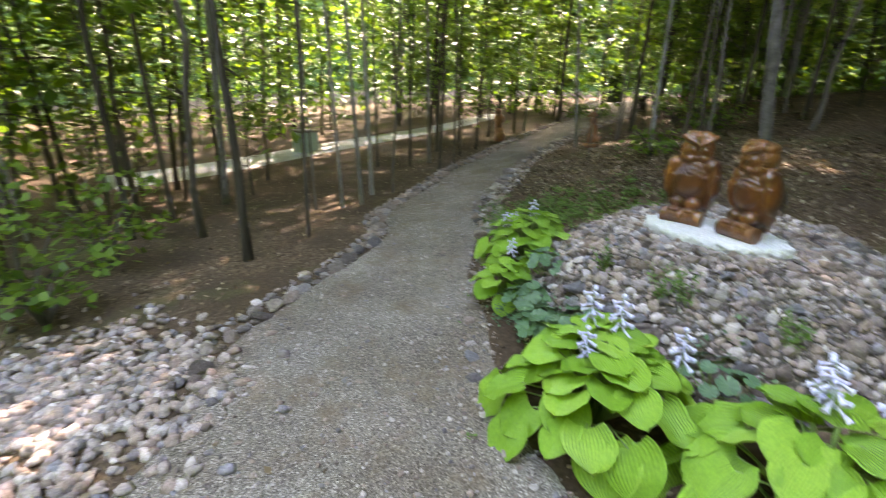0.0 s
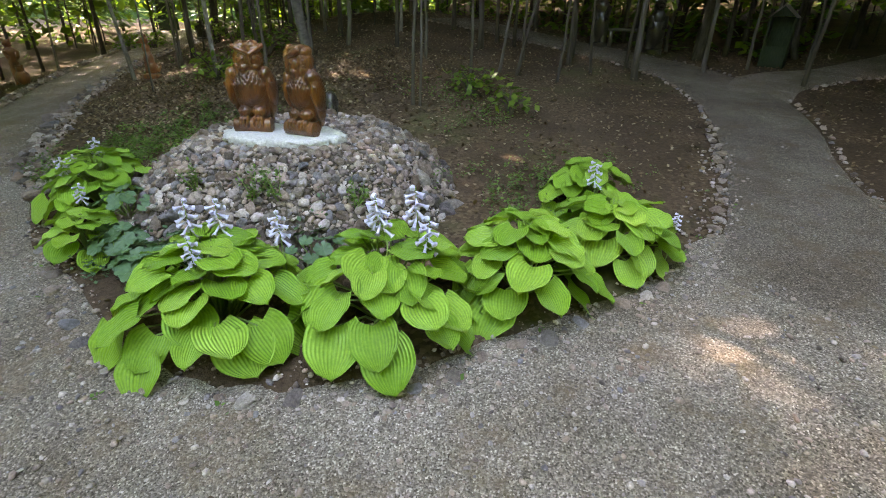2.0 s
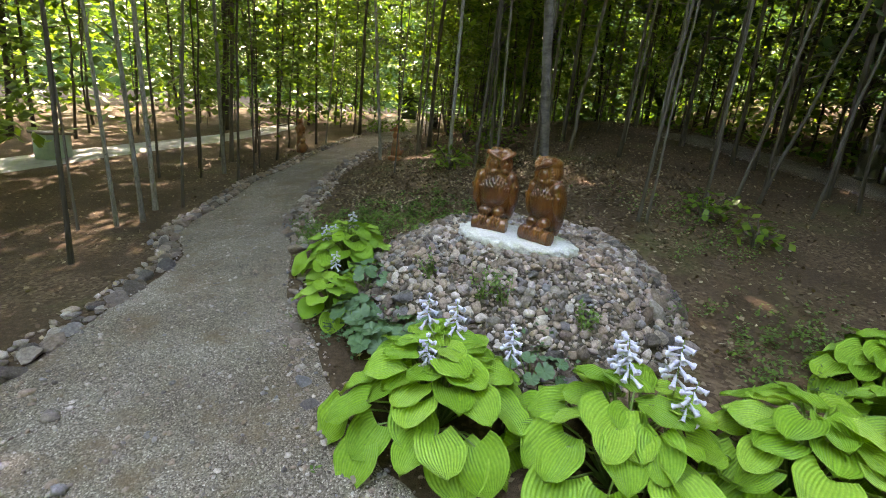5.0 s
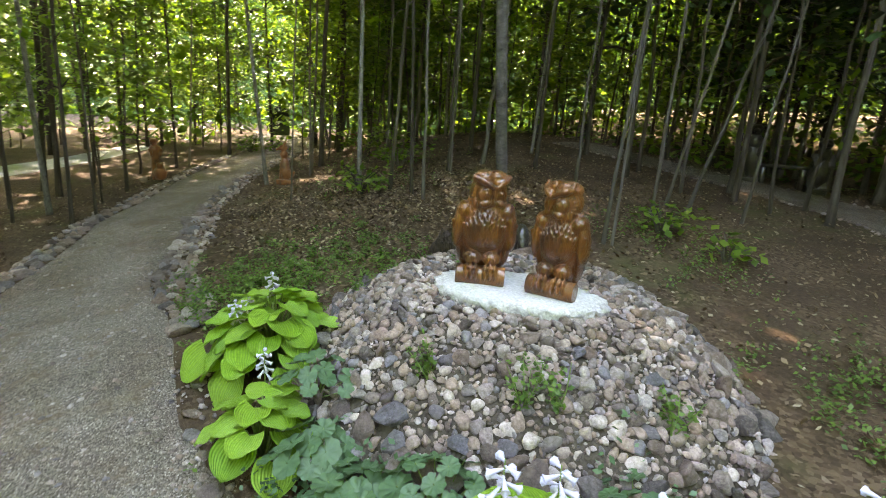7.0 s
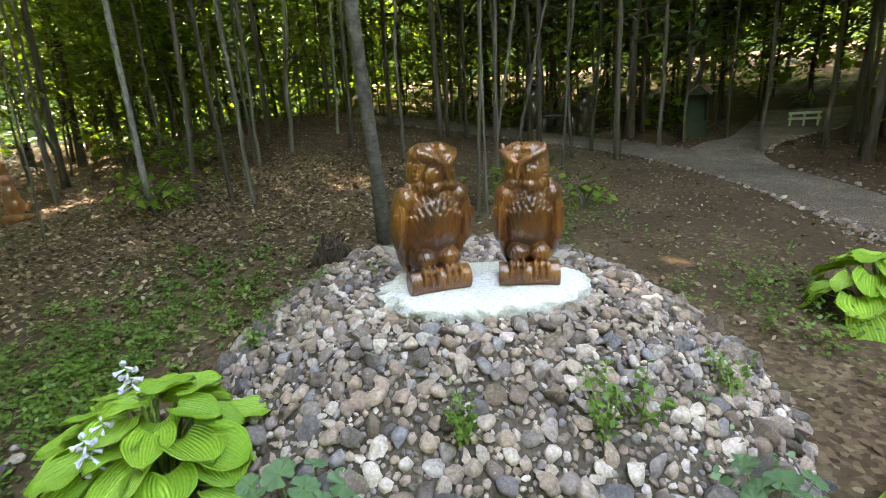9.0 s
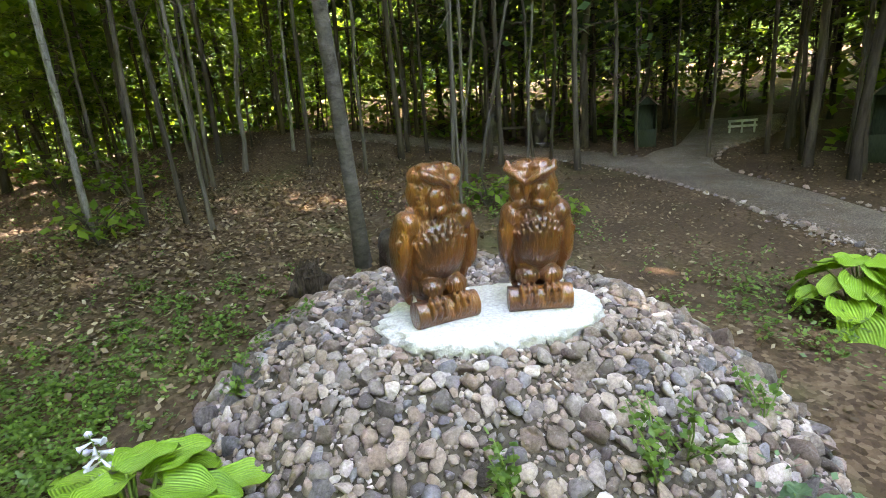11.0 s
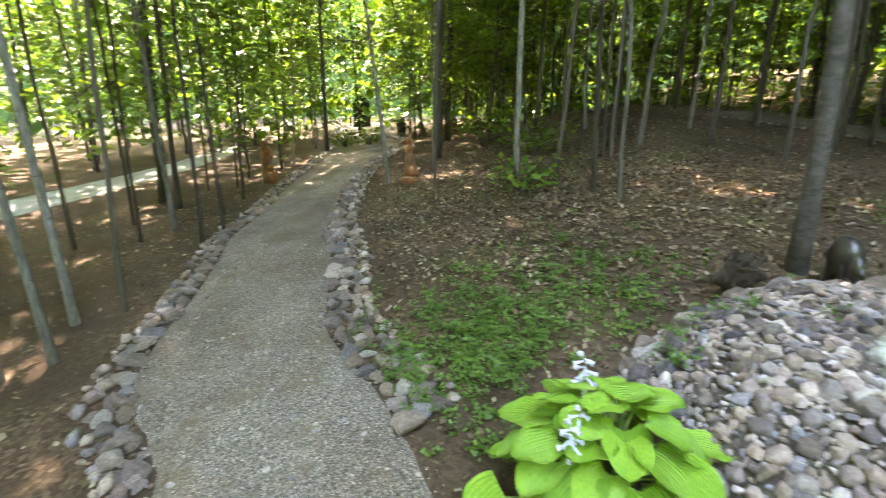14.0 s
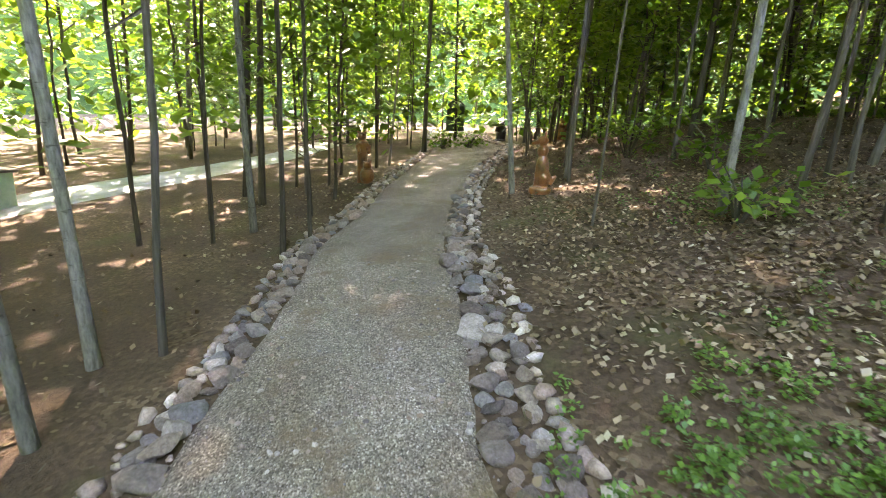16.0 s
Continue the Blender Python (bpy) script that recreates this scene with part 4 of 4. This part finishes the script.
away = np.array([min(np.min(np.hypot(p[:, 0] - a, p[:, 1] - b)) for p in (PATH_LEFT, PATH_RIGHT, FORK_LEFT, FORK_RIGHT, TRAIL_LEFT)) > 1.0 for a, b in zip(ux, uy)])
uz = np.where((ux < -5) & (uy < 10), uz * 1.5 + 0.9, uz)
low = np.stack([ux, uy, uz], 1)[(shade > -0.1) & ((ux > -5) | (uy > 10) | (ud < 16)) & away]
tagged(new("undergrowth", mesh_from("undergrowth", *leaf_cards(low, 0.26, fr), M_LEAF, False)), "low green undergrowth between far trunks", "undergrowth", kind="stuff")
bv, bf = [], []
for k in range(96):
    a = 2 * math.pi * k / 96
    for hgt in (-6, 12, 30):
        bv.append((60 * math.cos(a), 60 * math.sin(a), hgt + (4 * noise.noise((math.cos(a) * 5, math.sin(a) * 5, 2)) if hgt > 20 else 0)))
for k in range(96):
    for j in (0, 1):
        bf.append((3 * k + j, 3 * ((k + 1) % 96) + j, 3 * ((k + 1) % 96) + j + 1, 3 * k + j + 1))
tagged(new("backdrop", mesh_from("backdrop", bv, bf, M_FAR)), "dark green wooded hillside all round in the distance", "backdrop", kind="structure")


# ---- carvings and small buildings ----
def fox():
    """A fox that sits upright on a block, facing -x; base at z = 0."""
    bm = bmesh.new()
    for v, s in (((0, 0, 0.05), (0.14, 0.13, 0.055)),):
        blob(bm, v, s, power=0.5)
    blob(bm, (0.0, 0, 0.30), (0.085, 0.085, 0.2))
    blob(bm, (0.02, 0, 0.20), (0.10, 0.095, 0.12))
    blob(bm, (-0.01, 0, 0.52), (0.07, 0.068, 0.08))
    blob(bm, (-0.02, 0, 0.64), (0.07, 0.06, 0.06))
    spike(bm, (-0.05, 0, 0.63), (-0.15, 0, 0.60), 0.038, 0.014)
    for s in (-1, 1):
        spike(bm, (0.0, s * 0.035, 0.67), (0.01, s * 0.048, 0.76), 0.026, 0.005)
        rod(bm, (-0.06, s * 0.035, 0.08), (-0.05, s * 0.035, 0.36), 0.028, 10)
    spike(bm, (0.09, 0, 0.14), (0.17, 0.02, 0.24), 0.05, 0.02)
    return bm


def bear(tall=1.0, arms=True):
    """A bear that stands upright facing -y on a round base."""
    bm = bmesh.new()
    rod(bm, (0, 0, -0.05), (0, 0, 0.08), 0.2, 20)
    blob(bm, (0, 0.01, 0.42), (0.19, 0.165, 0.34))
    blob(bm, (0, 0, 0.74), (0.15, 0.13, 0.17))
    blob(bm, (0, -0.02, 0.97), (0.115, 0.11, 0.11))
    blob(bm, (0, -0.12, 0.945), (0.055, 0.07, 0.048))
    for s in (-1, 1):
        blob(bm, (s * 0.085, 0.0, 1.06), (0.036, 0.022, 0.036), sub=2)
        rod(bm, (s * 0.095, -0.03, 0.06), (s * 0.10, 0, 0.34), 0.085, 12)
        if arms:
            rod(bm, (s * 0.16, -0.03, 0.76), (s * 0.13, -0.17, 0.52), 0.05, 10)
    bmesh.ops.scale(bm, vec=(1, 1, tall), verts=bm.verts)
    return bm


def bear_cubs():
    """A small bear behind a smaller one, carved from one log."""
    bm = bmesh.new()
    rod(bm, (0, 0.05, -0.05), (0, 0.05, 0.5), 0.085, 14)
    blob(bm, (0.0, 0.05, 0.58), (0.115, 0.10, 0.12))
    blob(bm, (-0.02, 0.03, 0.74), (0.075, 0.07, 0.07))
    blob(bm, (0.05, -0.1, 0.13), (0.12, 0.11, 0.15))
    blob(bm, (0.04, -0.15, 0.29), (0.07, 0.07, 0.065))
    for s in (-1, 1):
        blob(bm, (-0.02 + s * 0.055, 0.03, 0.80), (0.022, 0.016, 0.024), sub=2)
        blob(bm, (0.04 + s * 0.05, -0.15, 0.345), (0.02, 0.015, 0.022), sub=2)
        rod(bm, (s * 0.1, 0.0, 0.60), (s * 0.07, -0.09, 0.48), 0.032, 8)
    return bm


def crouched(quills):
    """A small animal low on four legs, facing -x."""
    bm = bmesh.new()
    blob(bm, (0.02, 0, 0.11), (0.14, 0.09, 0.085))
    blob(bm, (-0.11, 0, 0.075), (0.058, 0.05, 0.05))
    spike(bm, (-0.14, 0, 0.07), (-0.19, 0, 0.055), 0.03, 0.016)
    spike(bm, (0.13, 0, 0.10), (0.23, 0, 0.09), 0.045, 0.02)
    for s in (-1, 1):
        for x in (-0.06, 0.09):
            rod(bm, (x, s * 0.055, -0.02), (x, s * 0.05, 0.08), 0.026, 8)
        blob(bm, (-0.09, s * 0.035, 0.125), (0.014, 0.01, 0.016), sub=2)
    if quills:
        r = random.Random(4)
        for _ in range(110):
            a, e = r.uniform(-1.4, 1.4), r.uniform(-0.9, 1.2)
            p = Vector((0.02 + 0.13 * math.sin(e), 0.085 * math.sin(a), 0.11 + 0.08 * math.cos(a)))
            d = Vector((0.6, math.sin(a), math.cos(a) * 0.8)).normalized()
            spike(bm, p, p + d * 0.055, 0.006, 0.002, 5)
    return bm


carving("fox_statue", fox(), M_REDWOOD, "brown carved wooden fox sitting upright on a block beside the path", "statue", pose(-5.16, 4.1, land(-5.16, 4.1) - 0.02, 0, 0, 25), 0.008)
carving("bear_statue", bear_cubs(), M_REDWOOD, "orange-brown carved bears, one behind the other, on sunlit gravel", "statue", pose(-8.35, 4.05, land(-8.35, 4.05), 0, 0, 60), 0.009)
carving("bear_statue", bear(1.05), M_DARKWOOD, "dark carved bear standing upright beside a log bench", "statue", pose(2.5, 8.75, land(2.5, 8.75), 0, 0, -8), 0.012, "bears at the bench")
carving("bear_statue", bear(0.95), M_DARKWOOD, "dark carved bear standing at the other end of a log bench", "statue", pose(3.65, 8.75, land(3.65, 8.75), 0, 0, 8), 0.012, "bears at the bench")
carving("bear_statue", bear(0.62), M_REDWOOD, "small orange carved bear beside the upper path", "statue", pose(-8.75, 11.8, land(-8.75, 11.8), 0, 0, 10), 0.012)
carving("bear_statue", bear(0.6), M_DARKWOOD, "small dark carving far up the path", "statue", pose(-12.0, 13.6, land(-12.0, 13.6), 0, 0, 20), 0.014)
carving("porcupine_statue", crouched(True), M_QUILL, "dark bristly porcupine figure behind the stone mound", "statue", pose(-0.80, 1.06, land(-0.80, 1.06) + 0.07, 0, 0, 20), 0.006, "", 0).scale = (0.66, 0.9, 1.2)
carving("cub_statue", crouched(False), M_DARKWOOD, "black animal figure at the foot of a grey tree", "statue", pose(-0.25, 1.47, land(-0.25, 1.47) + 0.03, 0, 0, 115), 0.006, "", 1).scale = (0.8, 0.85, 1.5)

bench = thing("log_bench", "dark wooden bench between two carved bears", "bench", pose(3.08, 8.85, land(3.08, 8.85)))
part("seat", from_bm("seat", box(0, 0, 0.40, 0.85, 0.32, 0.07, 0.02), M_DARKWOOD), bench)
for s in (-1, 1):
    part("leg", from_bm("leg", box(s * 0.33, 0, 0.17, 0.08, 0.26, 0.40, 0.01), M_DARKWOOD), bench)


def shrine(x, y, w, h, turn, label):
    """A narrow roofed wooden shelter with an open front."""
    root = thing("roofed_shelter", label, "shelter", pose(x, y, land(x, y) - 0.03, 0, 0, turn), group="roofed shelters")
    for s in (-1, 1):
        part("side_wall", from_bm("side_wall", box(s * (w / 2 - 0.015), 0, h / 2, 0.03, 0.3, h), M_GREENWOOD), root)
        bm = box(0, 0, 0, w * 0.78, 0.46, 0.025)
        bmesh.ops.transform(bm, matrix=pose(s * w * 0.26, 0, h + w * 0.22, 0, s * 42, 0), verts=bm.verts)
        part("roof_board", from_bm("roof_board", bm, M_GREYWOOD), root, "weathered roof board")
    part("back_wall", from_bm("back_wall", box(0, 0.145, h / 2, w - 0.06, 0.02, h), M_GREENWOOD), root)
    part("lower_panel", from_bm("lower_panel", box(0, -0.14, h * 0.22, w - 0.06, 0.025, h * 0.42), M_GREENWOOD), root)
    gable = mesh_from("gable", [(-w / 2, -0.15, h), (w / 2, -0.15, h), (0, -0.15, h + w * 0.45), (-w / 2, -0.12, h), (w / 2, -0.12, h), (0, -0.12, h + w * 0.45)], [(0, 1, 2), (5, 4, 3), (0, 3, 4, 1), (1, 4, 5, 2), (2, 5, 3, 0)], M_GREENWOOD, False)
    part("gable", gable, root)


shrine(5.75, 7.95, 0.42, 0.9, -25, "narrow dark green shelter with a pointed roof among grey trunks")
shrine(7.3, 4.2, 0.42, 1.0, -55, "narrow dark green shelter with a pointed roof behind a large tree")
shrine(-18.1, 18.6, 0.9, 1.3, 40, "dark open shelter at the upper end of the path")
hut = thing("garden_hut", "pale green hut with a low roof beyond the trees", "hut", pose(-11.6, -0.1, land(-11.6, -0.1), 0, 0, -70) @ Matrix.Scale(0.75, 4))
part("wall", from_bm("wall", box(0, 0, 0.35, 0.7, 0.6, 0.75, 0.01), plain_material("pale_green_paint", (0.3, 0.42, 0.34), (0.42, 0.52, 0.44), 12)), hut)
part("roof", from_bm("roof", box(0, 0, 0.76, 0.85, 0.75, 0.07, 0.02), M_GREYWOOD), hut, "grey roof")
part("door", from_bm("door", box(0.08, -0.31, 0.33, 0.22, 0.03, 0.6, 0.005), M_WHITEWOOD), hut, "white framed door")

rail = thing("guard_rail", "white painted wooden guard rail at the bend of the trail", "rail", pose(8.6, 8.5, land(8.6, 8.5), 0, 0, -30) @ Matrix.Scale(0.8, 4))
for x in (-0.32, 0, 0.32):
    part("post", from_bm("post", box(x, 0, 0.2, 0.05, 0.05, 0.46), M_WHITEWOOD), rail)
for z in (0.25, 0.40):
    part("rail_board", from_bm("rail_board", box(0, -0.04, z, 0.76, 0.025, 0.07), M_WHITEWOOD), rail)

road_a = smooth_line([(-10.2, -4.5), (-10.6, -1.5), (-10.9, 0.5), (-11.4, 3.0), (-12.6, 5.6), (-15, 9)])
road_b = smooth_line([(-11.9, -5.0), (-12.3, -1.5), (-12.6, 0.7), (-13.1, 3.2), (-14.3, 5.8), (-16.6, 9)])
strip("road", road_a, road_b, M_ROAD, 0.02, "pale sunlit road beyond the trees", 50, 8, 1.0)


# ---- herbs and shrubs ----
def round_leaf(lobes=9):
    """A scalloped round leaf, one unit across its radius, slightly cupped."""
    verts, faces = [(0, 0, -0.12)], []
    n = lobes * 4
    for ring in (0.5, 1.0):
        for k in range(n):
            a = 2 * math.pi * k / n
            q = ring * (0.9 + 0.12 * abs(math.sin(a * lobes / 2)) if ring == 1.0 else 1.0) * (0.35 if abs(a - math.pi) < 0.12 else 1.0)
            verts.append((math.cos(a) * q, math.sin(a) * q, 0.06 * math.sin(a * lobes) * ring + 0.12 * ring * ring - 0.12))
    for k in range(n):
        faces.append((0, 1 + k, 1 + (k + 1) % n))
        faces.append((1 + k, 1 + n + k, 1 + n + (k + 1) % n, 1 + (k + 1) % n))
    return mesh_from("leaf", verts, faces, M_BLUEWEED)


ROUND_LEAF = [round_leaf(9), round_leaf(8)]
for seed, (x, y, size, count) in enumerate(((-0.42, -1.12, 0.062, 22), (-0.12, -1.22, 0.066, 26), (0.16, -1.16, 0.06, 20), (-0.62, -0.86, 0.05, 14), (0.85, -0.95, 0.05, 14))):
    r = random.Random(seed)
    z0 = max(land(x, y), mound_z(x, y))
    root = thing("lady_mantle", "dusty blue-green herb with round scalloped leaves at the stones", "plant", pose(x, y, z0), group="herbs of the flower bed")
    stalks = []
    for i in range(count):
        a, q = i * 2.4, 0.20 * math.sqrt((i + 0.5) / count)
        up = 0.20 * (1 - 0.5 * i / count) * r.uniform(0.8, 1.15)
        p = (q * math.cos(a), q * math.sin(a), up)
        part("leaf", ROUND_LEAF[i % 2], root, m=Matrix.Translation(p) @ pose(0, 0, 0, r.uniform(-22, 22), r.uniform(-5, 40), math.degrees(a)) @ Matrix.Scale(size * r.uniform(0.7, 1.2), 4))
        stalks.append(tube([(0, 0, 0), (p[0] * 0.6, p[1] * 0.6, up * 0.6), p], [0.004, 0.003, 0.002], 4, False))
    part("stem_clump", mesh_from("stem_clump", *stack(stalks), M_STEM), root)

for seed, (x, y, hgt) in enumerate(((0.36, -0.80, 0.30), (0.50, -0.74, 0.26), (-0.08, -0.78, 0.2), (-1.05, 0.1, 0.2), (0.95, -0.55, 0.22))):
    r = np.random.default_rng(seed + 60)
    root = thing("tall_weed", "thin feathery green weed growing between the stones", "weed", pose(x, y, mound_z(x, y)), group="weeds of the mound")
    stems, tips = [], []
    for k in range(4):
        top = np.array([r.normal(0, 0.07), r.normal(0, 0.07), hgt * r.uniform(0.7, 1.0)])
        stems.append(tube([(0, 0, 0), tuple(top * 0.5 + (0.01, 0, 0)), tuple(top)], [0.004, 0.003, 0.0015], 5, False))
        for j in range(26):
            tips.append(top * r.uniform(0.2, 1.0) + r.normal(0, 0.012, 3))
    part("stem", mesh_from("stem", *stack(stems), M_STEM), root)
    part("foliage", mesh_from("foliage", *leaf_cards(tips, 0.03, r, 0.1), M_WEED, False), root)


def maple_shrub(x, y, hgt, count, seed, label):
    r = np.random.default_rng(seed)
    root = thing("maple_shrub", label, "shrub", pose(x, y, land(x, y)), group="shrubs at the wood's edge")
    wood, spots = [], []
    for k in range(9):
        a = k * 2.4
        end = np.array([math.cos(a) * hgt * 0.6, math.sin(a) * hgt * 0.6, hgt * r.uniform(0.35, 1.0)])
        wood.append(tube([(0, 0, -0.05), tuple(end * (0.35, 0.35, 0.6)), tuple(end)], [0.014, 0.009, 0.004], 5, False))
        for j in range(count // 9):
            spots.append(end * (1 - 0.55 * r.uniform() ** 1.5) + r.normal(0, 0.12, 3) * (1, 1, 0.35))
    part("branch_frame", mesh_from("branch_frame", *stack(wood), M_BARK_GREY), root)
    part("foliage", mesh_from("foliage", *leaf_cards(spots, 0.11, r, 0.3), M_LEAF, False), root)


maple_shrub(-3.1, -4.55, 1.5, 420, 71, "bright green maple shrub in the sun beside the pebbles")
maple_shrub(-3.9, -4.0, 1.0, 240, 72, "low green maple shrub under the trees")
maple_shrub(-2.5, -4.3, 0.5, 110, 73, "small green seedling at the edge of the woods")
maple_shrub(-4.9, 6.2, 0.8, 320, 74, "low green shrub on the forest floor")
maple_shrub(-3.6, 5.4, 0.7, 220, 75, "low green shrub beside pale trunks")
maple_shrub(-2.9, 3.0, 0.45, 130, 76, "small leafy plant at the foot of a pale tree")
maple_shrub(0.9, 3.1, 0.4, 110, 77, "leafy seedling below thin leaning stems")
maple_shrub(1.5, 2.6, 0.3, 70, 78, "leafy seedling on dark soil")
maple_shrub(-10.9, 9.1, 0.5, 260, 79, "low bright green plants at the bend of the path")
maple_shrub(-10.3, 9.5, 0.45, 200, 80, "low bright green plants at the bend of the path")
maple_shrub(6.4, 2.0, 0.5, 130, 81, "small leafy seedling beside a large trunk")


# ---- small growth and litter ----
def on_way(x, y):
    return any(inside(x, y, p) for p in KEEP_OUT) or inside(x, y, [tuple(p) for p in np.concatenate([back, front[::-1]])])


def weeds(name, spots, mat, size, leaves, height, label, seed):
    """Low herbs with rounded leaves, joined."""
    r = np.random.default_rng(seed)
    pts = []
    for x, y, k in spots:
        z = max(land(x, y), mound_z(x, y)) if math.hypot(x - MX, y - MY) < MR else land(x, y)
        n = max(3, int(leaves * k))
        a = r.uniform(0, 6.28, n)
        q = size * 1.6 * np.sqrt(r.uniform(0, 1, n)) * k
        pts.append(np.stack([x + q * np.cos(a), y + q * np.sin(a), z + height * k * r.uniform(0.15, 1, n)], 1))
    v, f = leaf_cards(np.concatenate(pts), size, r, 0.2)
    tagged(new(name, mesh_from(name, v, f, mat, False)), label, "ground plants", kind="stuff")


def patch(n, cx, cy, sx, sy, seed):
    r = np.random.default_rng(seed)
    return [(x, y, k) for x, y, k in zip(r.normal(cx, sx, n), r.normal(cy, sy, n), r.uniform(0.6, 1.3, n)) if not on_way(x, y)]


weeds("ground_cover", patch(420, -2.05, 0.25, 0.38, 0.42, 1) + patch(120, -1.7, 1.2, 0.4, 0.35, 2) + patch(40, -1.2, 0.75, 0.3, 0.3, 9), M_WEED, 0.027, 20, 0.07, "low green creeping plants between path and mound", 4)
weeds("weeds", patch(70, 1.95, 0.35, 0.25, 0.3, 3) + patch(40, 2.3, 0.9, 0.3, 0.3, 4) + patch(30, 1.3, 2.2, 0.3, 0.3, 5) + patch(50, 0.6, 2.9, 0.5, 0.4, 6) + patch(60, -3.0, 3.6, 0.5, 0.5, 7) + patch(90, -4.6, 6.0, 0.8, 0.8, 8), M_WEED, 0.03, 14, 0.15, "loose green weeds on the forest floor", 5)
weeds("blue_green_herbs", patch(46, -0.30, -1.18, 0.26, 0.10, 10) + patch(6, 0.8, -0.85, 0.16, 0.12, 11), M_BLUEWEED, 0.035, 8, 0.12, "dusty blue-green herbs at the foot of the stones", 6)

lr = np.random.default_rng(8)
lit = []
weeds("edge_weeds", [(*(BED_EDGE[i] + np.random.default_rng(i).normal(0, 0.07, 2)), 0.7) for i in range(2, len(BED_EDGE) - 8, 2)], M_WEED, 0.03, 8, 0.05, "tiny green weeds in the gravel beside the bed", 14)
while len(lit) < 34000:
    x, y = (lr.normal(-2.2, 1.6), lr.normal(2.9, 1.6)) if lr.uniform() < 0.35 else (lr.uniform(-9, 8), lr.uniform(-5, 11))
    keep = 1.0 if y > 0.8 else 0.45
    if lr.uniform() < keep and math.hypot(x - MX, y - MY) > MR and (not on_way(x, y) or lr.uniform() < 0.03):
        lit.append((x, y, land(x, y) + lr.uniform(0.005, 0.03)))
lv, lf = leaf_cards(lit, 0.047, lr, 0.0)
tagged(new("leaf_litter", mesh_from("leaf_litter", lv, lf, M_LITTER, False)), "dry brown fallen leaves on the forest floor", "leaf litter", kind="stuff")

PEB = [stone_shape(1, 40 + i, 0.7, 0.3) for i in range(4)]
peb = []
while len(peb) < 11000:
    x, y = lr.uniform(-5, 5), lr.uniform(-4.6, 2.5)
    if on_way(x, y):
        r = 0.004 + 0.014 * lr.uniform() ** 4
        peb.append(moved(PEB[len(peb) % 4], stone_pose(x, y, land(x, y) + 0.018 + r * 0.2, r)))
for i in range(900):
    p = BED_EDGE[lr.integers(len(BED_EDGE) - 8)]
    x, y = p + lr.normal(0, 0.10, 2)
    r = lr.uniform(0.006, 0.02)
    peb.append(moved(PEB[i % 4], stone_pose(x, y, land(x, y) + 0.012, r)))
for i in range(1500):
    x, y = -1.0 + lr.normal(0, 0.55), -3.95 + lr.normal(0, 0.4)
    r = lr.uniform(0.02, 0.05)
    peb.append(moved(PEB[i % 4], stone_pose(x, y, land(x, y) + r * 0.4, r)))
tagged(new("pebbles", mesh_from("pebbles", *stack(peb), M_STONES)), "scattered pale pebbles on the gravel", "pebbles", kind="stuff")
